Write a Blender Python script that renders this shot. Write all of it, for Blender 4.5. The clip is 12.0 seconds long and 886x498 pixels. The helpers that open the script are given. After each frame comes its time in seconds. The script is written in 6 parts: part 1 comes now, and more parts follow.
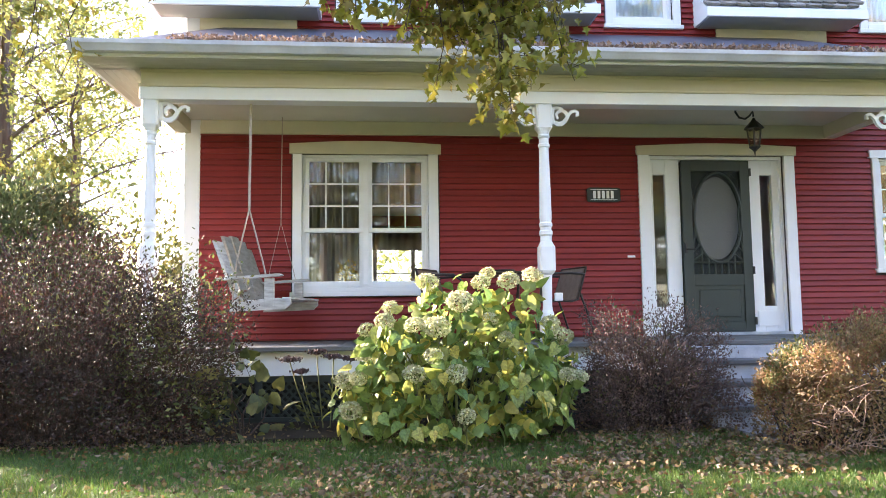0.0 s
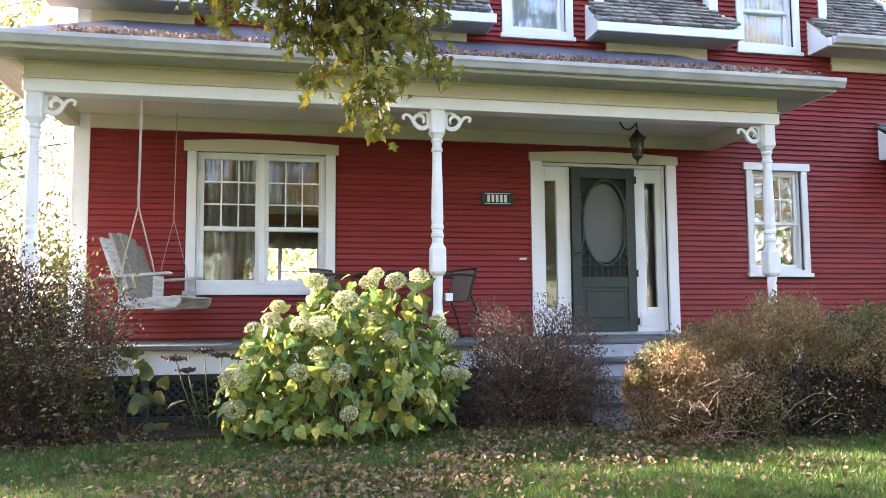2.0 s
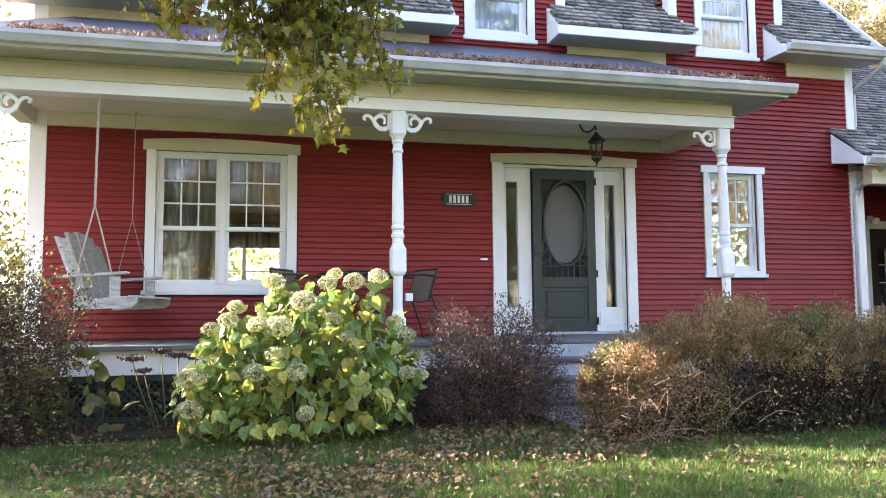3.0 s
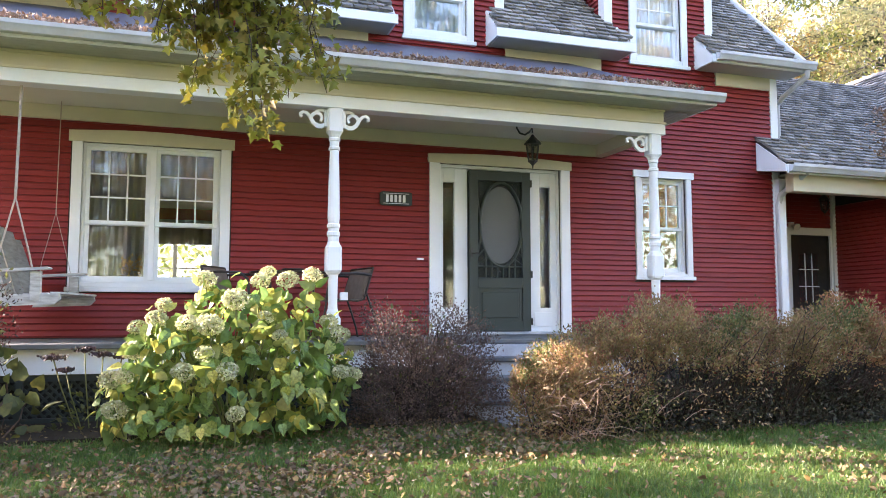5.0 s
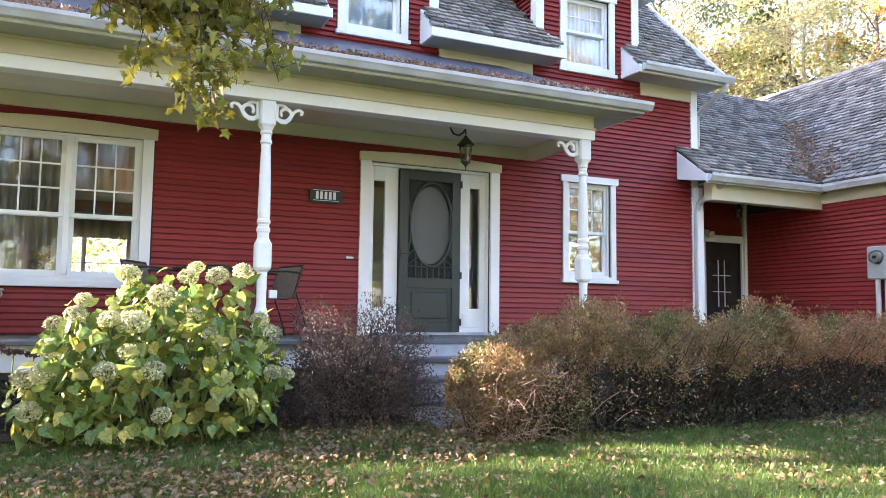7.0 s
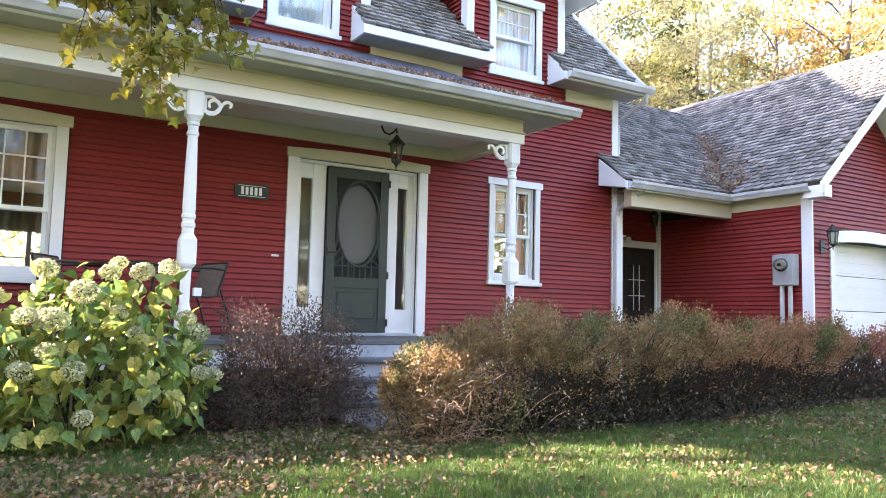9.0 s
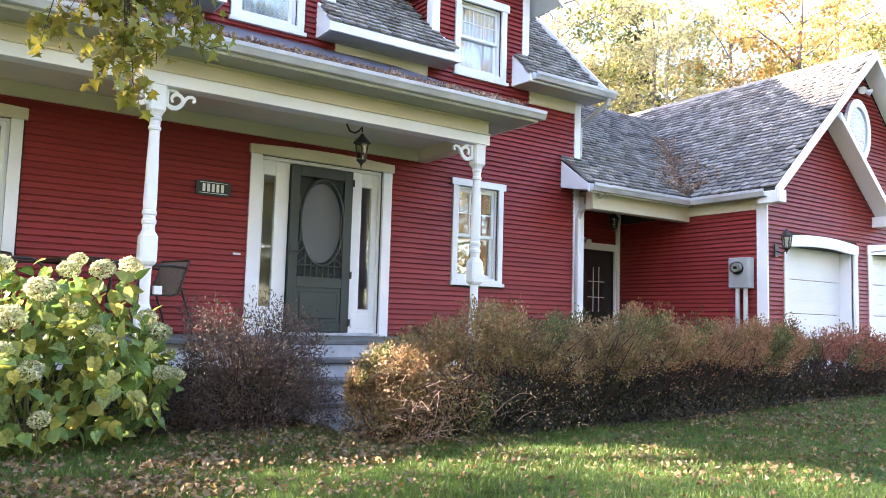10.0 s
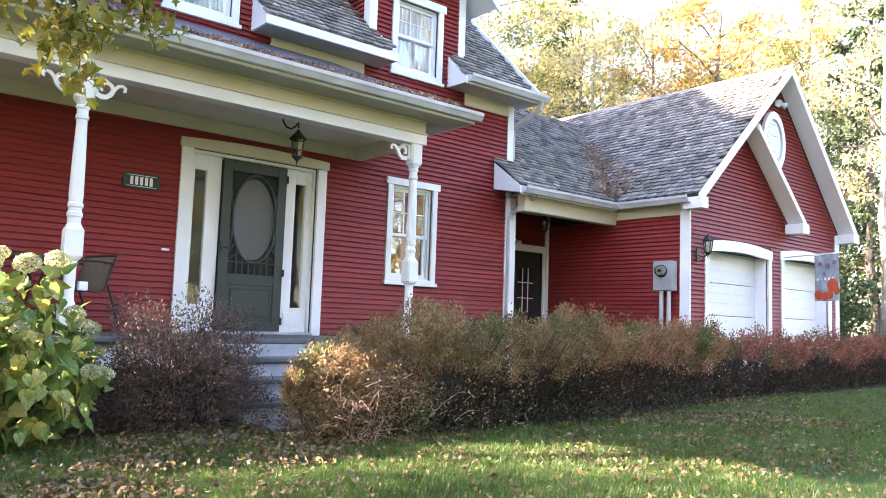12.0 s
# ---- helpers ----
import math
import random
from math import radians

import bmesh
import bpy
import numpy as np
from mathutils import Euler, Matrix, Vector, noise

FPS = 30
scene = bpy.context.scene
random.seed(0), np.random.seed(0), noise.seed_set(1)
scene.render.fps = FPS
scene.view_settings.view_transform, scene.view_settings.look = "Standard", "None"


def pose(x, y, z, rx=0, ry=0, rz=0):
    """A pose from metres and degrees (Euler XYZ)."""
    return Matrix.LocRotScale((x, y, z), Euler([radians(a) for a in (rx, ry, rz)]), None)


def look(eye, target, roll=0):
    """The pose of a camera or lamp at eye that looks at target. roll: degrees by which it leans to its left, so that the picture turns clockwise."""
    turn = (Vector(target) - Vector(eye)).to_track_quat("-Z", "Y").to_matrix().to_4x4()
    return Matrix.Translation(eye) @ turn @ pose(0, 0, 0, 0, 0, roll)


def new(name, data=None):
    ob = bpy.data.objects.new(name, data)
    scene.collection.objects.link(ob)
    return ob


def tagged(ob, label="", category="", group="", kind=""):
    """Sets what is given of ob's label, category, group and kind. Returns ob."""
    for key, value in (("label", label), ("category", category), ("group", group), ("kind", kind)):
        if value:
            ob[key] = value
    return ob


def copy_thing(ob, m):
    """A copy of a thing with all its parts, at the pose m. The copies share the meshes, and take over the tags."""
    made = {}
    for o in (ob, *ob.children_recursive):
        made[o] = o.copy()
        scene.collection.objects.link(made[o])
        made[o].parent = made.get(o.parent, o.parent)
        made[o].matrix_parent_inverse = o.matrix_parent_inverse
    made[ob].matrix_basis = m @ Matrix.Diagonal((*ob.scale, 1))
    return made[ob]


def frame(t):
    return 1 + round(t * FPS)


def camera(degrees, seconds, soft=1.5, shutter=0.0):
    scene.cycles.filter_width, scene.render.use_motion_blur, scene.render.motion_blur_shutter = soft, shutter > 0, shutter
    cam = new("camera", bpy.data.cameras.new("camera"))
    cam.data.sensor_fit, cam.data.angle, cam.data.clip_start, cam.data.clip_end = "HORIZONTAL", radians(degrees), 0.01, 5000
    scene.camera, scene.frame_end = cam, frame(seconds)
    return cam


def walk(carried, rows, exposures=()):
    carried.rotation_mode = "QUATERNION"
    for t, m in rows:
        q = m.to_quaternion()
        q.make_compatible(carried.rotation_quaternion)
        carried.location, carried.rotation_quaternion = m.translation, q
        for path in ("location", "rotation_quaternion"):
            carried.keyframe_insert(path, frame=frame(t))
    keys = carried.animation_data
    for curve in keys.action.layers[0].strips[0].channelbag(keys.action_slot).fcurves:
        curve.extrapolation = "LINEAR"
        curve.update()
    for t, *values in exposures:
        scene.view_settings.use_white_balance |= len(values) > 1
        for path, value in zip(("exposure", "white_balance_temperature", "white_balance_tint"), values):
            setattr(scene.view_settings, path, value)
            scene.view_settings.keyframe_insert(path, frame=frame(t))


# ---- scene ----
cam = camera(59.6, 12.0, soft=0.65)
PATH = [
    (0, (0.09, -0.331, 0.964), (0.264, 1.654, 1.137), -0.7),
    (0.5, (0.152, -0.389, 0.958), (0.385, 1.59, 1.131), -0.6),
    (1, (0.214, -0.441, 0.959), (0.5, 1.531, 1.131), -0.5),
    (1.5, (0.258, -0.483, 0.964), (0.594, 1.482, 1.134), -0.5),
    (2, (0.301, -0.526, 0.969), (0.689, 1.429, 1.137), -0.4),
    (2.5, (0.355, -0.567, 0.967), (0.779, 1.38, 1.135), -0.4),
    (3, (0.39, -0.601, 0.974), (0.853, 1.337, 1.14), -0.4),
    (5, (0.404, -0.598, 0.972), (1.023, 1.297, 1.137), 0.0),
    (5.5, (0.371, -0.584, 0.973), (1.038, 1.294, 1.137), 0.2),
    (6, (0.342, -0.544, 0.965), (1.057, 1.316, 1.132), 0.3),
    (6.5, (0.299, -0.506, 0.966), (1.067, 1.333, 1.133), 0.5),
    (7, (0.256, -0.464, 0.961), (1.079, 1.351, 1.13), 0.7),
    (9, (0.089, -0.319, 0.957), (1.116, 1.388, 1.132), 1.3),
    (9.5, (0.053, -0.279, 0.954), (1.128, 1.398, 1.131), 1.4),
    (10, (0.021, -0.252, 0.952), (1.142, 1.394, 1.131), 1.6),
    (10.5, (-0.008, -0.233, 0.954), (1.155, 1.384, 1.134), 1.7),
    (11, (-0.039, -0.214, 0.955), (1.164, 1.373, 1.135), 1.8),
    (11.5, (-0.066, -0.197, 0.952), (1.174, 1.362, 1.134), 1.9),
    (12, (-0.089, -0.169, 0.943), (1.189, 1.359, 1.128), 2.0),
]
walk(cam, [(t, look(eye, target, roll)) for t, eye, target, roll in PATH], [(0, 3.14, 6650, 25), (12, 3.28, 6650, 25)])

# ---- world, sun, exposure ----
SUN_AZ, SUN_EL = (-0.86, 0.50), 20.5     # where the low autumn sun stands: left of the house and a little behind it
world = bpy.data.worlds.new("world")
scene.world = world
world.use_nodes = True
wn = world.node_tree.nodes
sky = wn.new("ShaderNodeTexSky")
sky.sky_type, sky.sun_disc = "NISHITA", False
sky.sun_elevation = radians(SUN_EL)
sky.sun_rotation = math.atan2(SUN_AZ[0], SUN_AZ[1])
sky.air_density, sky.dust_density, sky.ozone_density = 1.0, 1.0, 1.0
wn["Background"].inputs[1].default_value = 0.15
world.node_tree.links.new(sky.outputs[0], wn["Background"].inputs[0])
sun = new("sun", bpy.data.lights.new("sun", "SUN"))
sun.data.energy, sun.data.angle, sun.data.color = 4.7, radians(0.6), (1.0, 0.9, 0.74)
horiz = Vector((SUN_AZ[0], SUN_AZ[1], 0)).normalized() * math.cos(radians(SUN_EL))
sun.matrix_world = look(Vector((horiz.x, horiz.y, math.sin(radians(SUN_EL)))) * 30, (0, 0, 0))


# ---- materials ----
def rgb(r, g, b):
    return (r, g, b, 1.0)


def mat(name, base, other=None, rough=0.6, scale=6.0, fine=60.0, bump=0.15, metal=0.0, rand=0.0, stretch=(1, 1, 1), spec=0.5,
        island=False, through_light=0.0, patch=0.5, fine_amount=0.25):
    """Two noises mix base and other; bump from the fine one; rand: brightness change from piece to piece."""
    m = bpy.data.materials.new(name)
    m.use_nodes = True
    nt = m.node_tree
    n, l = nt.nodes, nt.links
    b = n["Principled BSDF"]
    other = other or tuple(c * 0.75 for c in base)
    tc, mp = n.new("ShaderNodeTexCoord"), n.new("ShaderNodeMapping")
    mp.inputs["Scale"].default_value = stretch
    l.new(tc.outputs["Object"], mp.inputs[0])
    n1, n2 = n.new("ShaderNodeTexNoise"), n.new("ShaderNodeTexNoise")
    for q, s, d in ((n1, scale, 4), (n2, fine, 3)):
        q.inputs["Scale"].default_value, q.inputs["Detail"].default_value = s, d
        l.new(mp.outputs[0], q.inputs["Vector"])
    ramp = n.new("ShaderNodeMapRange")
    ramp.inputs[1].default_value, ramp.inputs[2].default_value = 0.3, 0.7
    l.new(n1.outputs[0], ramp.inputs[0])
    add = n.new("ShaderNodeMath")
    add.operation = "MULTIPLY_ADD"
    l.new(n2.outputs[0], add.inputs[0])
    add.inputs[1].default_value = fine_amount * 2
    add.inputs[2].default_value = -fine_amount
    sm = n.new("ShaderNodeMath")
    sm.operation, sm.use_clamp = "MULTIPLY_ADD", True
    l.new(ramp.outputs[0], sm.inputs[0])
    sm.inputs[1].default_value = patch * 2
    l.new(add.outputs[0], sm.inputs[2])
    mix = n.new("ShaderNodeMix")
    mix.data_type = "RGBA"
    mix.inputs[6].default_value, mix.inputs[7].default_value = rgb(*base), rgb(*other)
    l.new(sm.outputs[0], mix.inputs[0])
    col = mix.outputs[2]
    if rand:
        src = n.new("ShaderNodeNewGeometry").outputs["Random Per Island"] if island else n.new("ShaderNodeObjectInfo").outputs["Random"]
        mr = n.new("ShaderNodeMapRange")
        mr.inputs[3].default_value, mr.inputs[4].default_value = 1 - rand, 1 + rand
        l.new(src, mr.inputs[0])
        hs = n.new("ShaderNodeHueSaturation")
        l.new(mr.outputs[0], hs.inputs["Value"])
        l.new(col, hs.inputs["Color"])
        col = hs.outputs[0]
    l.new(col, b.inputs["Base Color"])
    b.inputs["Roughness"].default_value, b.inputs["Metallic"].default_value = rough, metal
    b.inputs["Specular IOR Level"].default_value = spec
    if bump:
        bp = n.new("ShaderNodeBump")
        bp.inputs["Strength"].default_value, bp.inputs["Distance"].default_value = bump, 0.004
        l.new(n2.outputs[0], bp.inputs["Height"])
        l.new(bp.outputs[0], b.inputs["Normal"])
    if through_light:
        tr = n.new("ShaderNodeBsdfTranslucent")
        ms = n.new("ShaderNodeMixShader")
        ms.inputs[0].default_value = through_light
        l.new(col, tr.inputs[0])
        l.new(b.outputs[0], ms.inputs[1])
        l.new(tr.outputs[0], ms.inputs[2])
        l.new(ms.outputs[0], n["Material Output"].inputs[0])
    return m


def leafy(name, colours, rough=0.55, through_light=0.35):
    """Leaves whose colour changes from leaf to leaf along a ramp."""
    m = bpy.data.materials.new(name)
    m.use_nodes = True
    n, l = m.node_tree.nodes, m.node_tree.links
    b = n["Principled BSDF"]
    geo, cr = n.new("ShaderNodeNewGeometry"), n.new("ShaderNodeValToRGB")
    obi, ad = n.new("ShaderNodeObjectInfo"), n.new("ShaderNodeMath")
    ad.operation = "ADD"
    fr = n.new("ShaderNodeMath")
    fr.operation = "FRACT"
    l.new(geo.outputs["Random Per Island"], ad.inputs[0])
    l.new(obi.outputs["Random"], ad.inputs[1])
    l.new(ad.outputs[0], fr.inputs[0])
    while len(cr.color_ramp.elements) < len(colours):
        cr.color_ramp.elements.new(0.5)
    for i, (e, c) in enumerate(zip(cr.color_ramp.elements, colours)):
        e.position, e.color = i / max(1, len(colours) - 1), rgb(*c)
    l.new(fr.outputs[0], cr.inputs[0])
    tc, nz, mx = n.new("ShaderNodeTexCoord"), n.new("ShaderNodeTexNoise"), n.new("ShaderNodeHueSaturation")
    nz.inputs["Scale"].default_value = 30
    l.new(tc.outputs["Object"], nz.inputs[0])
    mr = n.new("ShaderNodeMapRange")
    mr.inputs[3].default_value, mr.inputs[4].default_value = 0.6, 1.4
    l.new(nz.outputs[0], mr.inputs[0])
    big, mb, both = n.new("ShaderNodeTexNoise"), n.new("ShaderNodeMapRange"), n.new("ShaderNodeMath")
    big.inputs["Scale"].default_value = 5.5
    l.new(tc.outputs["Object"], big.inputs[0])
    mb.inputs[1].default_value, mb.inputs[2].default_value = 0.3, 0.7
    mb.inputs[3].default_value, mb.inputs[4].default_value = 0.62, 1.38
    l.new(big.outputs[0], mb.inputs[0])
    both.operation = "MULTIPLY"
    l.new(mr.outputs[0], both.inputs[0])
    l.new(mb.outputs[0], both.inputs[1])
    l.new(both.outputs[0], mx.inputs["Value"])
    l.new(cr.outputs[0], mx.inputs["Color"])
    l.new(mx.outputs[0], b.inputs["Base Color"])
    b.inputs["Roughness"].default_value = rough
    tr, ms = n.new("ShaderNodeBsdfTranslucent"), n.new("ShaderNodeMixShader")
    ms.inputs[0].default_value = through_light
    l.new(mx.outputs[0], tr.inputs[0])
    l.new(b.outputs[0], ms.inputs[1])
    l.new(tr.outputs[0], ms.inputs[2])
    l.new(ms.outputs[0], n["Material Output"].inputs[0])
    return m


def glass_mat(name, f0=0.07, tint=(0.92, 0.95, 0.95)):
    """Clear glass: f0 of the light is mirrored straight on, more at a slant."""
    m = bpy.data.materials.new(name)
    m.use_nodes = True
    n, l = m.node_tree.nodes, m.node_tree.links
    t, g, f, ms = n.new("ShaderNodeBsdfTransparent"), n.new("ShaderNodeBsdfGlossy"), n.new("ShaderNodeLayerWeight"), n.new("ShaderNodeMixShader")
    t.inputs[0].default_value = rgb(*tint)
    g.inputs["Roughness"].default_value = 0.015
    pw, ad = n.new("ShaderNodeMath"), n.new("ShaderNodeMath")
    pw.operation, ad.operation = "POWER", "MULTIPLY_ADD"
    pw.inputs[1].default_value = 5.0
    ad.inputs[1].default_value, ad.inputs[2].default_value = 1.0 - f0, f0
    f.inputs[0].default_value = 0.5
    l.new(f.outputs["Facing"], pw.inputs[0])
    l.new(pw.outputs[0], ad.inputs[0])
    nz, bp = n.new("ShaderNodeTexNoise"), n.new("ShaderNodeBump")
    nz.inputs["Scale"].default_value = 3.0
    bp.inputs["Strength"].default_value, bp.inputs["Distance"].default_value = 0.03, 0.01
    l.new(nz.outputs[0], bp.inputs["Height"])
    l.new(bp.outputs[0], g.inputs["Normal"])
    l.new(ad.outputs[0], ms.inputs[0])
    l.new(t.outputs[0], ms.inputs[1])
    l.new(g.outputs[0], ms.inputs[2])
    l.new(ms.outputs[0], n["Material Output"].inputs[0])
    return m


SIDING = mat("red_siding", (0.295, 0.037, 0.034), (0.225, 0.027, 0.027), rough=0.5, scale=1.5, fine=90, bump=0.12, rand=0.10, stretch=(0.3, 1, 3), spec=0.3)
WHITE = mat("white_paint", (0.86, 0.88, 0.90), (0.78, 0.80, 0.82), rough=0.45, scale=2.5, fine=80, bump=0.08, patch=0.3, fine_amount=0.2)
CREAM = mat("cream_paint", (0.66, 0.61, 0.46), (0.58, 0.53, 0.40), rough=0.5, scale=2.0, fine=70, bump=0.08, patch=0.35)
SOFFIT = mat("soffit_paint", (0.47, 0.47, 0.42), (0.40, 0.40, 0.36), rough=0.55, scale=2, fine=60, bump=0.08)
GUTTER = mat("gutter_metal", (0.60, 0.61, 0.63), (0.44, 0.44, 0.45), rough=0.35, scale=3, fine=40, bump=0.06)
CEILING = mat("ceiling_paint", (0.76, 0.73, 0.64), (0.68, 0.65, 0.57), rough=0.5, scale=2, fine=60, bump=0.06)
METAL_ROOF = mat("painted_roof_metal", (0.10, 0.10, 0.135), (0.075, 0.075, 0.10), rough=0.45, scale=3, fine=50, bump=0.1)
SHINGLE = mat("shingle", (0.30, 0.28, 0.26), (0.17, 0.16, 0.15), rough=0.95, scale=5, fine=150, bump=0.6, rand=0.42, island=True, spec=0.15)
SHINGLE_ONE = mat("shingle_piece", (0.29, 0.27, 0.25), (0.16, 0.15, 0.14), rough=0.95, scale=5, fine=150, bump=0.6, rand=0.42, spec=0.15)
RIDGE = mat("ridge_shingle", (0.36, 0.33, 0.29), (0.25, 0.23, 0.20), rough=0.9, scale=5, fine=120, bump=0.5)
UNDERLAY = mat("roof_underlay", (0.06, 0.055, 0.052), rough=0.95, scale=6, fine=120)
DECK = mat("porch_boards", (0.17, 0.17, 0.165), (0.11, 0.11, 0.105), rough=0.7, scale=4, fine=60, bump=0.3, stretch=(1, 6, 1), rand=0.15)
LATTICE = mat("dark_green_lattice", (0.030, 0.042, 0.040), (0.022, 0.03, 0.028), rough=0.6, scale=5, fine=60)
GREEN = mat("dark_green_paint", (0.034, 0.048, 0.041), (0.027, 0.038, 0.033), rough=0.5, scale=3, fine=60, bump=0.08)
BLACK = mat("black_iron", (0.02, 0.02, 0.02), (0.035, 0.03, 0.025), rough=0.5, scale=10, fine=90, bump=0.2)
# near-black colour that paints the shade under the porch floor
DARK = mat("painted_underfloor_shade", (0.02, 0.02, 0.02), rough=0.9, bump=0)
GLASS = glass_mat("window_glass", 0.07)
SKYGLASS = glass_mat("upstairs_window_glass", 0.13, (0.97, 0.99, 1.0))
LAMP_GLASS = glass_mat("lamp_glass", 0.05, (0.6, 0.6, 0.55))
CURTAIN = mat("curtain", (0.34, 0.33, 0.31), (0.25, 0.24, 0.22), rough=0.85, scale=3, fine=120, bump=0.1)
SHEER = mat("sheer_white_curtain", (0.82, 0.89, 0.94), (0.76, 0.84, 0.90), rough=0.8, scale=3, fine=120, bump=0.05, through_light=0.08)
ROOM = mat("room_plaster", (0.36, 0.34, 0.29), rough=0.8, scale=2, fine=60)
STONE = mat("grey_step_stone", (0.58, 0.60, 0.63), (0.36, 0.38, 0.41), rough=0.8, scale=5, fine=80, bump=0.4)
GREYWOOD = mat("weathered_white_wood", (0.62, 0.62, 0.60), (0.33, 0.32, 0.29), rough=0.75, scale=7, fine=70, bump=0.4, stretch=(1, 1, 5))
BROWNWOOD = mat("weathered_grey_wood", (0.30, 0.29, 0.26), (0.20, 0.185, 0.16), rough=0.8, scale=7, fine=70, bump=0.4, stretch=(1, 1, 5))
ROPE = mat("rope", (0.50, 0.42, 0.36), rough=0.9, scale=40, fine=200)
FABRIC = mat("brown_sling_fabric", (0.20, 0.155, 0.125), rough=0.8, scale=20, fine=250, bump=0.3)
BRONZE = mat("bronze_metal", (0.05, 0.042, 0.036), rough=0.4, scale=10, fine=90, metal=0.5)
GREYBOX = mat("grey_enamel", (0.42, 0.44, 0.45), rough=0.45, scale=4, fine=70)
PVC = mat("grey_conduit", (0.62, 0.63, 0.64), rough=0.5, scale=4, fine=70)


# ---- builders ----
def box(bm, x0, x1, y0, y1, z0, z1, bevel=0.0):
    vs = [bm.verts.new((x, y, z)) for x in (x0, x1) for y in (y0, y1) for z in (z0, z1)]
    fs = [bm.faces.new([vs[i] for i in q]) for q in ((0, 1, 3, 2), (4, 6, 7, 5), (0, 4, 5, 1), (2, 3, 7, 6), (0, 2, 6, 4), (1, 5, 7, 3))]
    if bevel:
        es = list({e for f in fs for e in f.edges})
        bmesh.ops.bevel(bm, geom=es, offset=bevel, segments=1, affect="EDGES", profile=0.5)


def prism(bm, outline, axis, a, b):
    """A slab: the outline (pairs in the plane across the axis) from a to b along the axis."""
    def at(p, q):
        return {"x": (q, p[0], p[1]), "y": (p[0], q, p[1]), "z": (p[0], p[1], q)}[axis]
    n = len(outline)
    A, B = [bm.verts.new(at(p, a)) for p in outline], [bm.verts.new(at(p, b)) for p in outline]
    bm.faces.new(A[::-1])
    bm.faces.new(B)
    for i in range(n):
        bm.faces.new((A[i], A[(i + 1) % n], B[(i + 1) % n], B[i]))
    bmesh.ops.recalc_face_normals(bm, faces=bm.faces)


def tube(bm, pts, r, n=8, r_end=None):
    """A round bar along the points, tapering to r_end."""
    pts = [Vector(p) for p in pts]
    rings = []
    for i, p in enumerate(pts):
        d = (pts[min(i + 1, len(pts) - 1)] - pts[max(i - 1, 0)]).normalized()
        u = d.orthogonal().normalized() if i == 0 else (u - d * u.dot(d)).normalized()
        v = d.cross(u)
        q = r if r_end is None else r + (r_end - r) * i / max(1, len(pts) - 1)
        rings.append([bm.verts.new(p + (u * math.cos(k * math.tau / n) + v * math.sin(k * math.tau / n)) * q) for k in range(n)])
    for a, b in zip(rings, rings[1:]):
        for k in range(n):
            bm.faces.new((a[k], a[(k + 1) % n], b[(k + 1) % n], b[k]))
    bm.faces.new(rings[0][::-1])
    bm.faces.new(rings[-1])


def turned(bm, rows, n=24, x=0, y=0):
    """A turned post: rows of height, half width, squareness (0 round, 1 square)."""
    rings = []
    for z, r, s in rows:
        ring = []
        for k in range(n):
            a = (k + 0.5) * math.tau / n
            c, d = math.cos(a), math.sin(a)
            q = r * ((1 - s) + s / max(abs(c), abs(d)))
            ring.append(bm.verts.new((x + c * q, y + d * q, z)))
        rings.append(ring)
    for a, b in zip(rings, rings[1:]):
        for k in range(n):
            bm.faces.new((a[k], a[(k + 1) % n], b[(k + 1) % n], b[k]))
    bm.faces.new(rings[0][::-1])
    bm.faces.new(rings[-1])


def mesh_from(name, bm, material):
    me = bpy.data.meshes.new(name)
    bm.to_mesh(me)
    bm.free()
    me.materials.append(material)
    return me


def part(name, bm, material, parent=None, label=""):
    ob = new(name, mesh_from(name, bm, material))
    ob.parent = parent
    return tagged(ob, label)


def boxes(name, rows, material, parent=None, label="", bevel=0.0):
    bm = bmesh.new()
    for r in rows:
        box(bm, *r, bevel=bevel)
    return part(name, bm, material, parent, label)


def thing(name, label, category, group="", kind="", at=(0, 0, 0)):
    ob = new(name)
    ob.location = at
    ob.empty_display_size = 0.1
    return tagged(ob, label, category, group, kind)


# one clapboard of unit length: its lower edge stands proud
def board_mesh():
    bm = bmesh.new()
    prism(bm, [(0, 0), (-0.001, 0), (-0.001, 0.23), (-0.024, 0.24), (-0.027, 0.29), (-0.008, 1.0), (0, 1.0)], "x", 0, 1)
    return mesh_from("clapboard", bm, SIDING)


CLAP = board_mesh()
COURSE = 0.068


def siding(parent, m, width, z0, z1, holes=(), clip=None):
    """Clapboards, each its own piece, on a plane: m takes x along the wall, y into it, z up."""
    k, z = 0, z0
    while z < z1 - 0.01:
        h = min(COURSE, z1 - z)
        lo, hi = clip(z + h * 0.6) if clip else (0, width)
        spans = [(lo, hi)] if hi - lo > 0.05 else []
        for (a, b, c, d) in holes:
            if c < z + h * 0.5 < d:
                spans = [s for (p, q) in spans for s in ((p, min(q, a)), (max(p, b), q)) if s[1] - s[0] > 0.03]
        for (p, q) in spans:
            ob = new("clapboard", CLAP)
            ob.parent = parent
            ob.matrix_local = m @ Matrix.Translation((p, 0, z)) @ Matrix.Diagonal((q - p, 1, h, 1))
        z += h


def wall_slab(name, label, rows, material=UNDERLAY):
    return tagged(boxes(name, rows, material), label, "wall", kind="structure")

# ---- large structure ----
W = 8.5                     # front face of the house wall
DECK_Z = 0.70               # porch floor


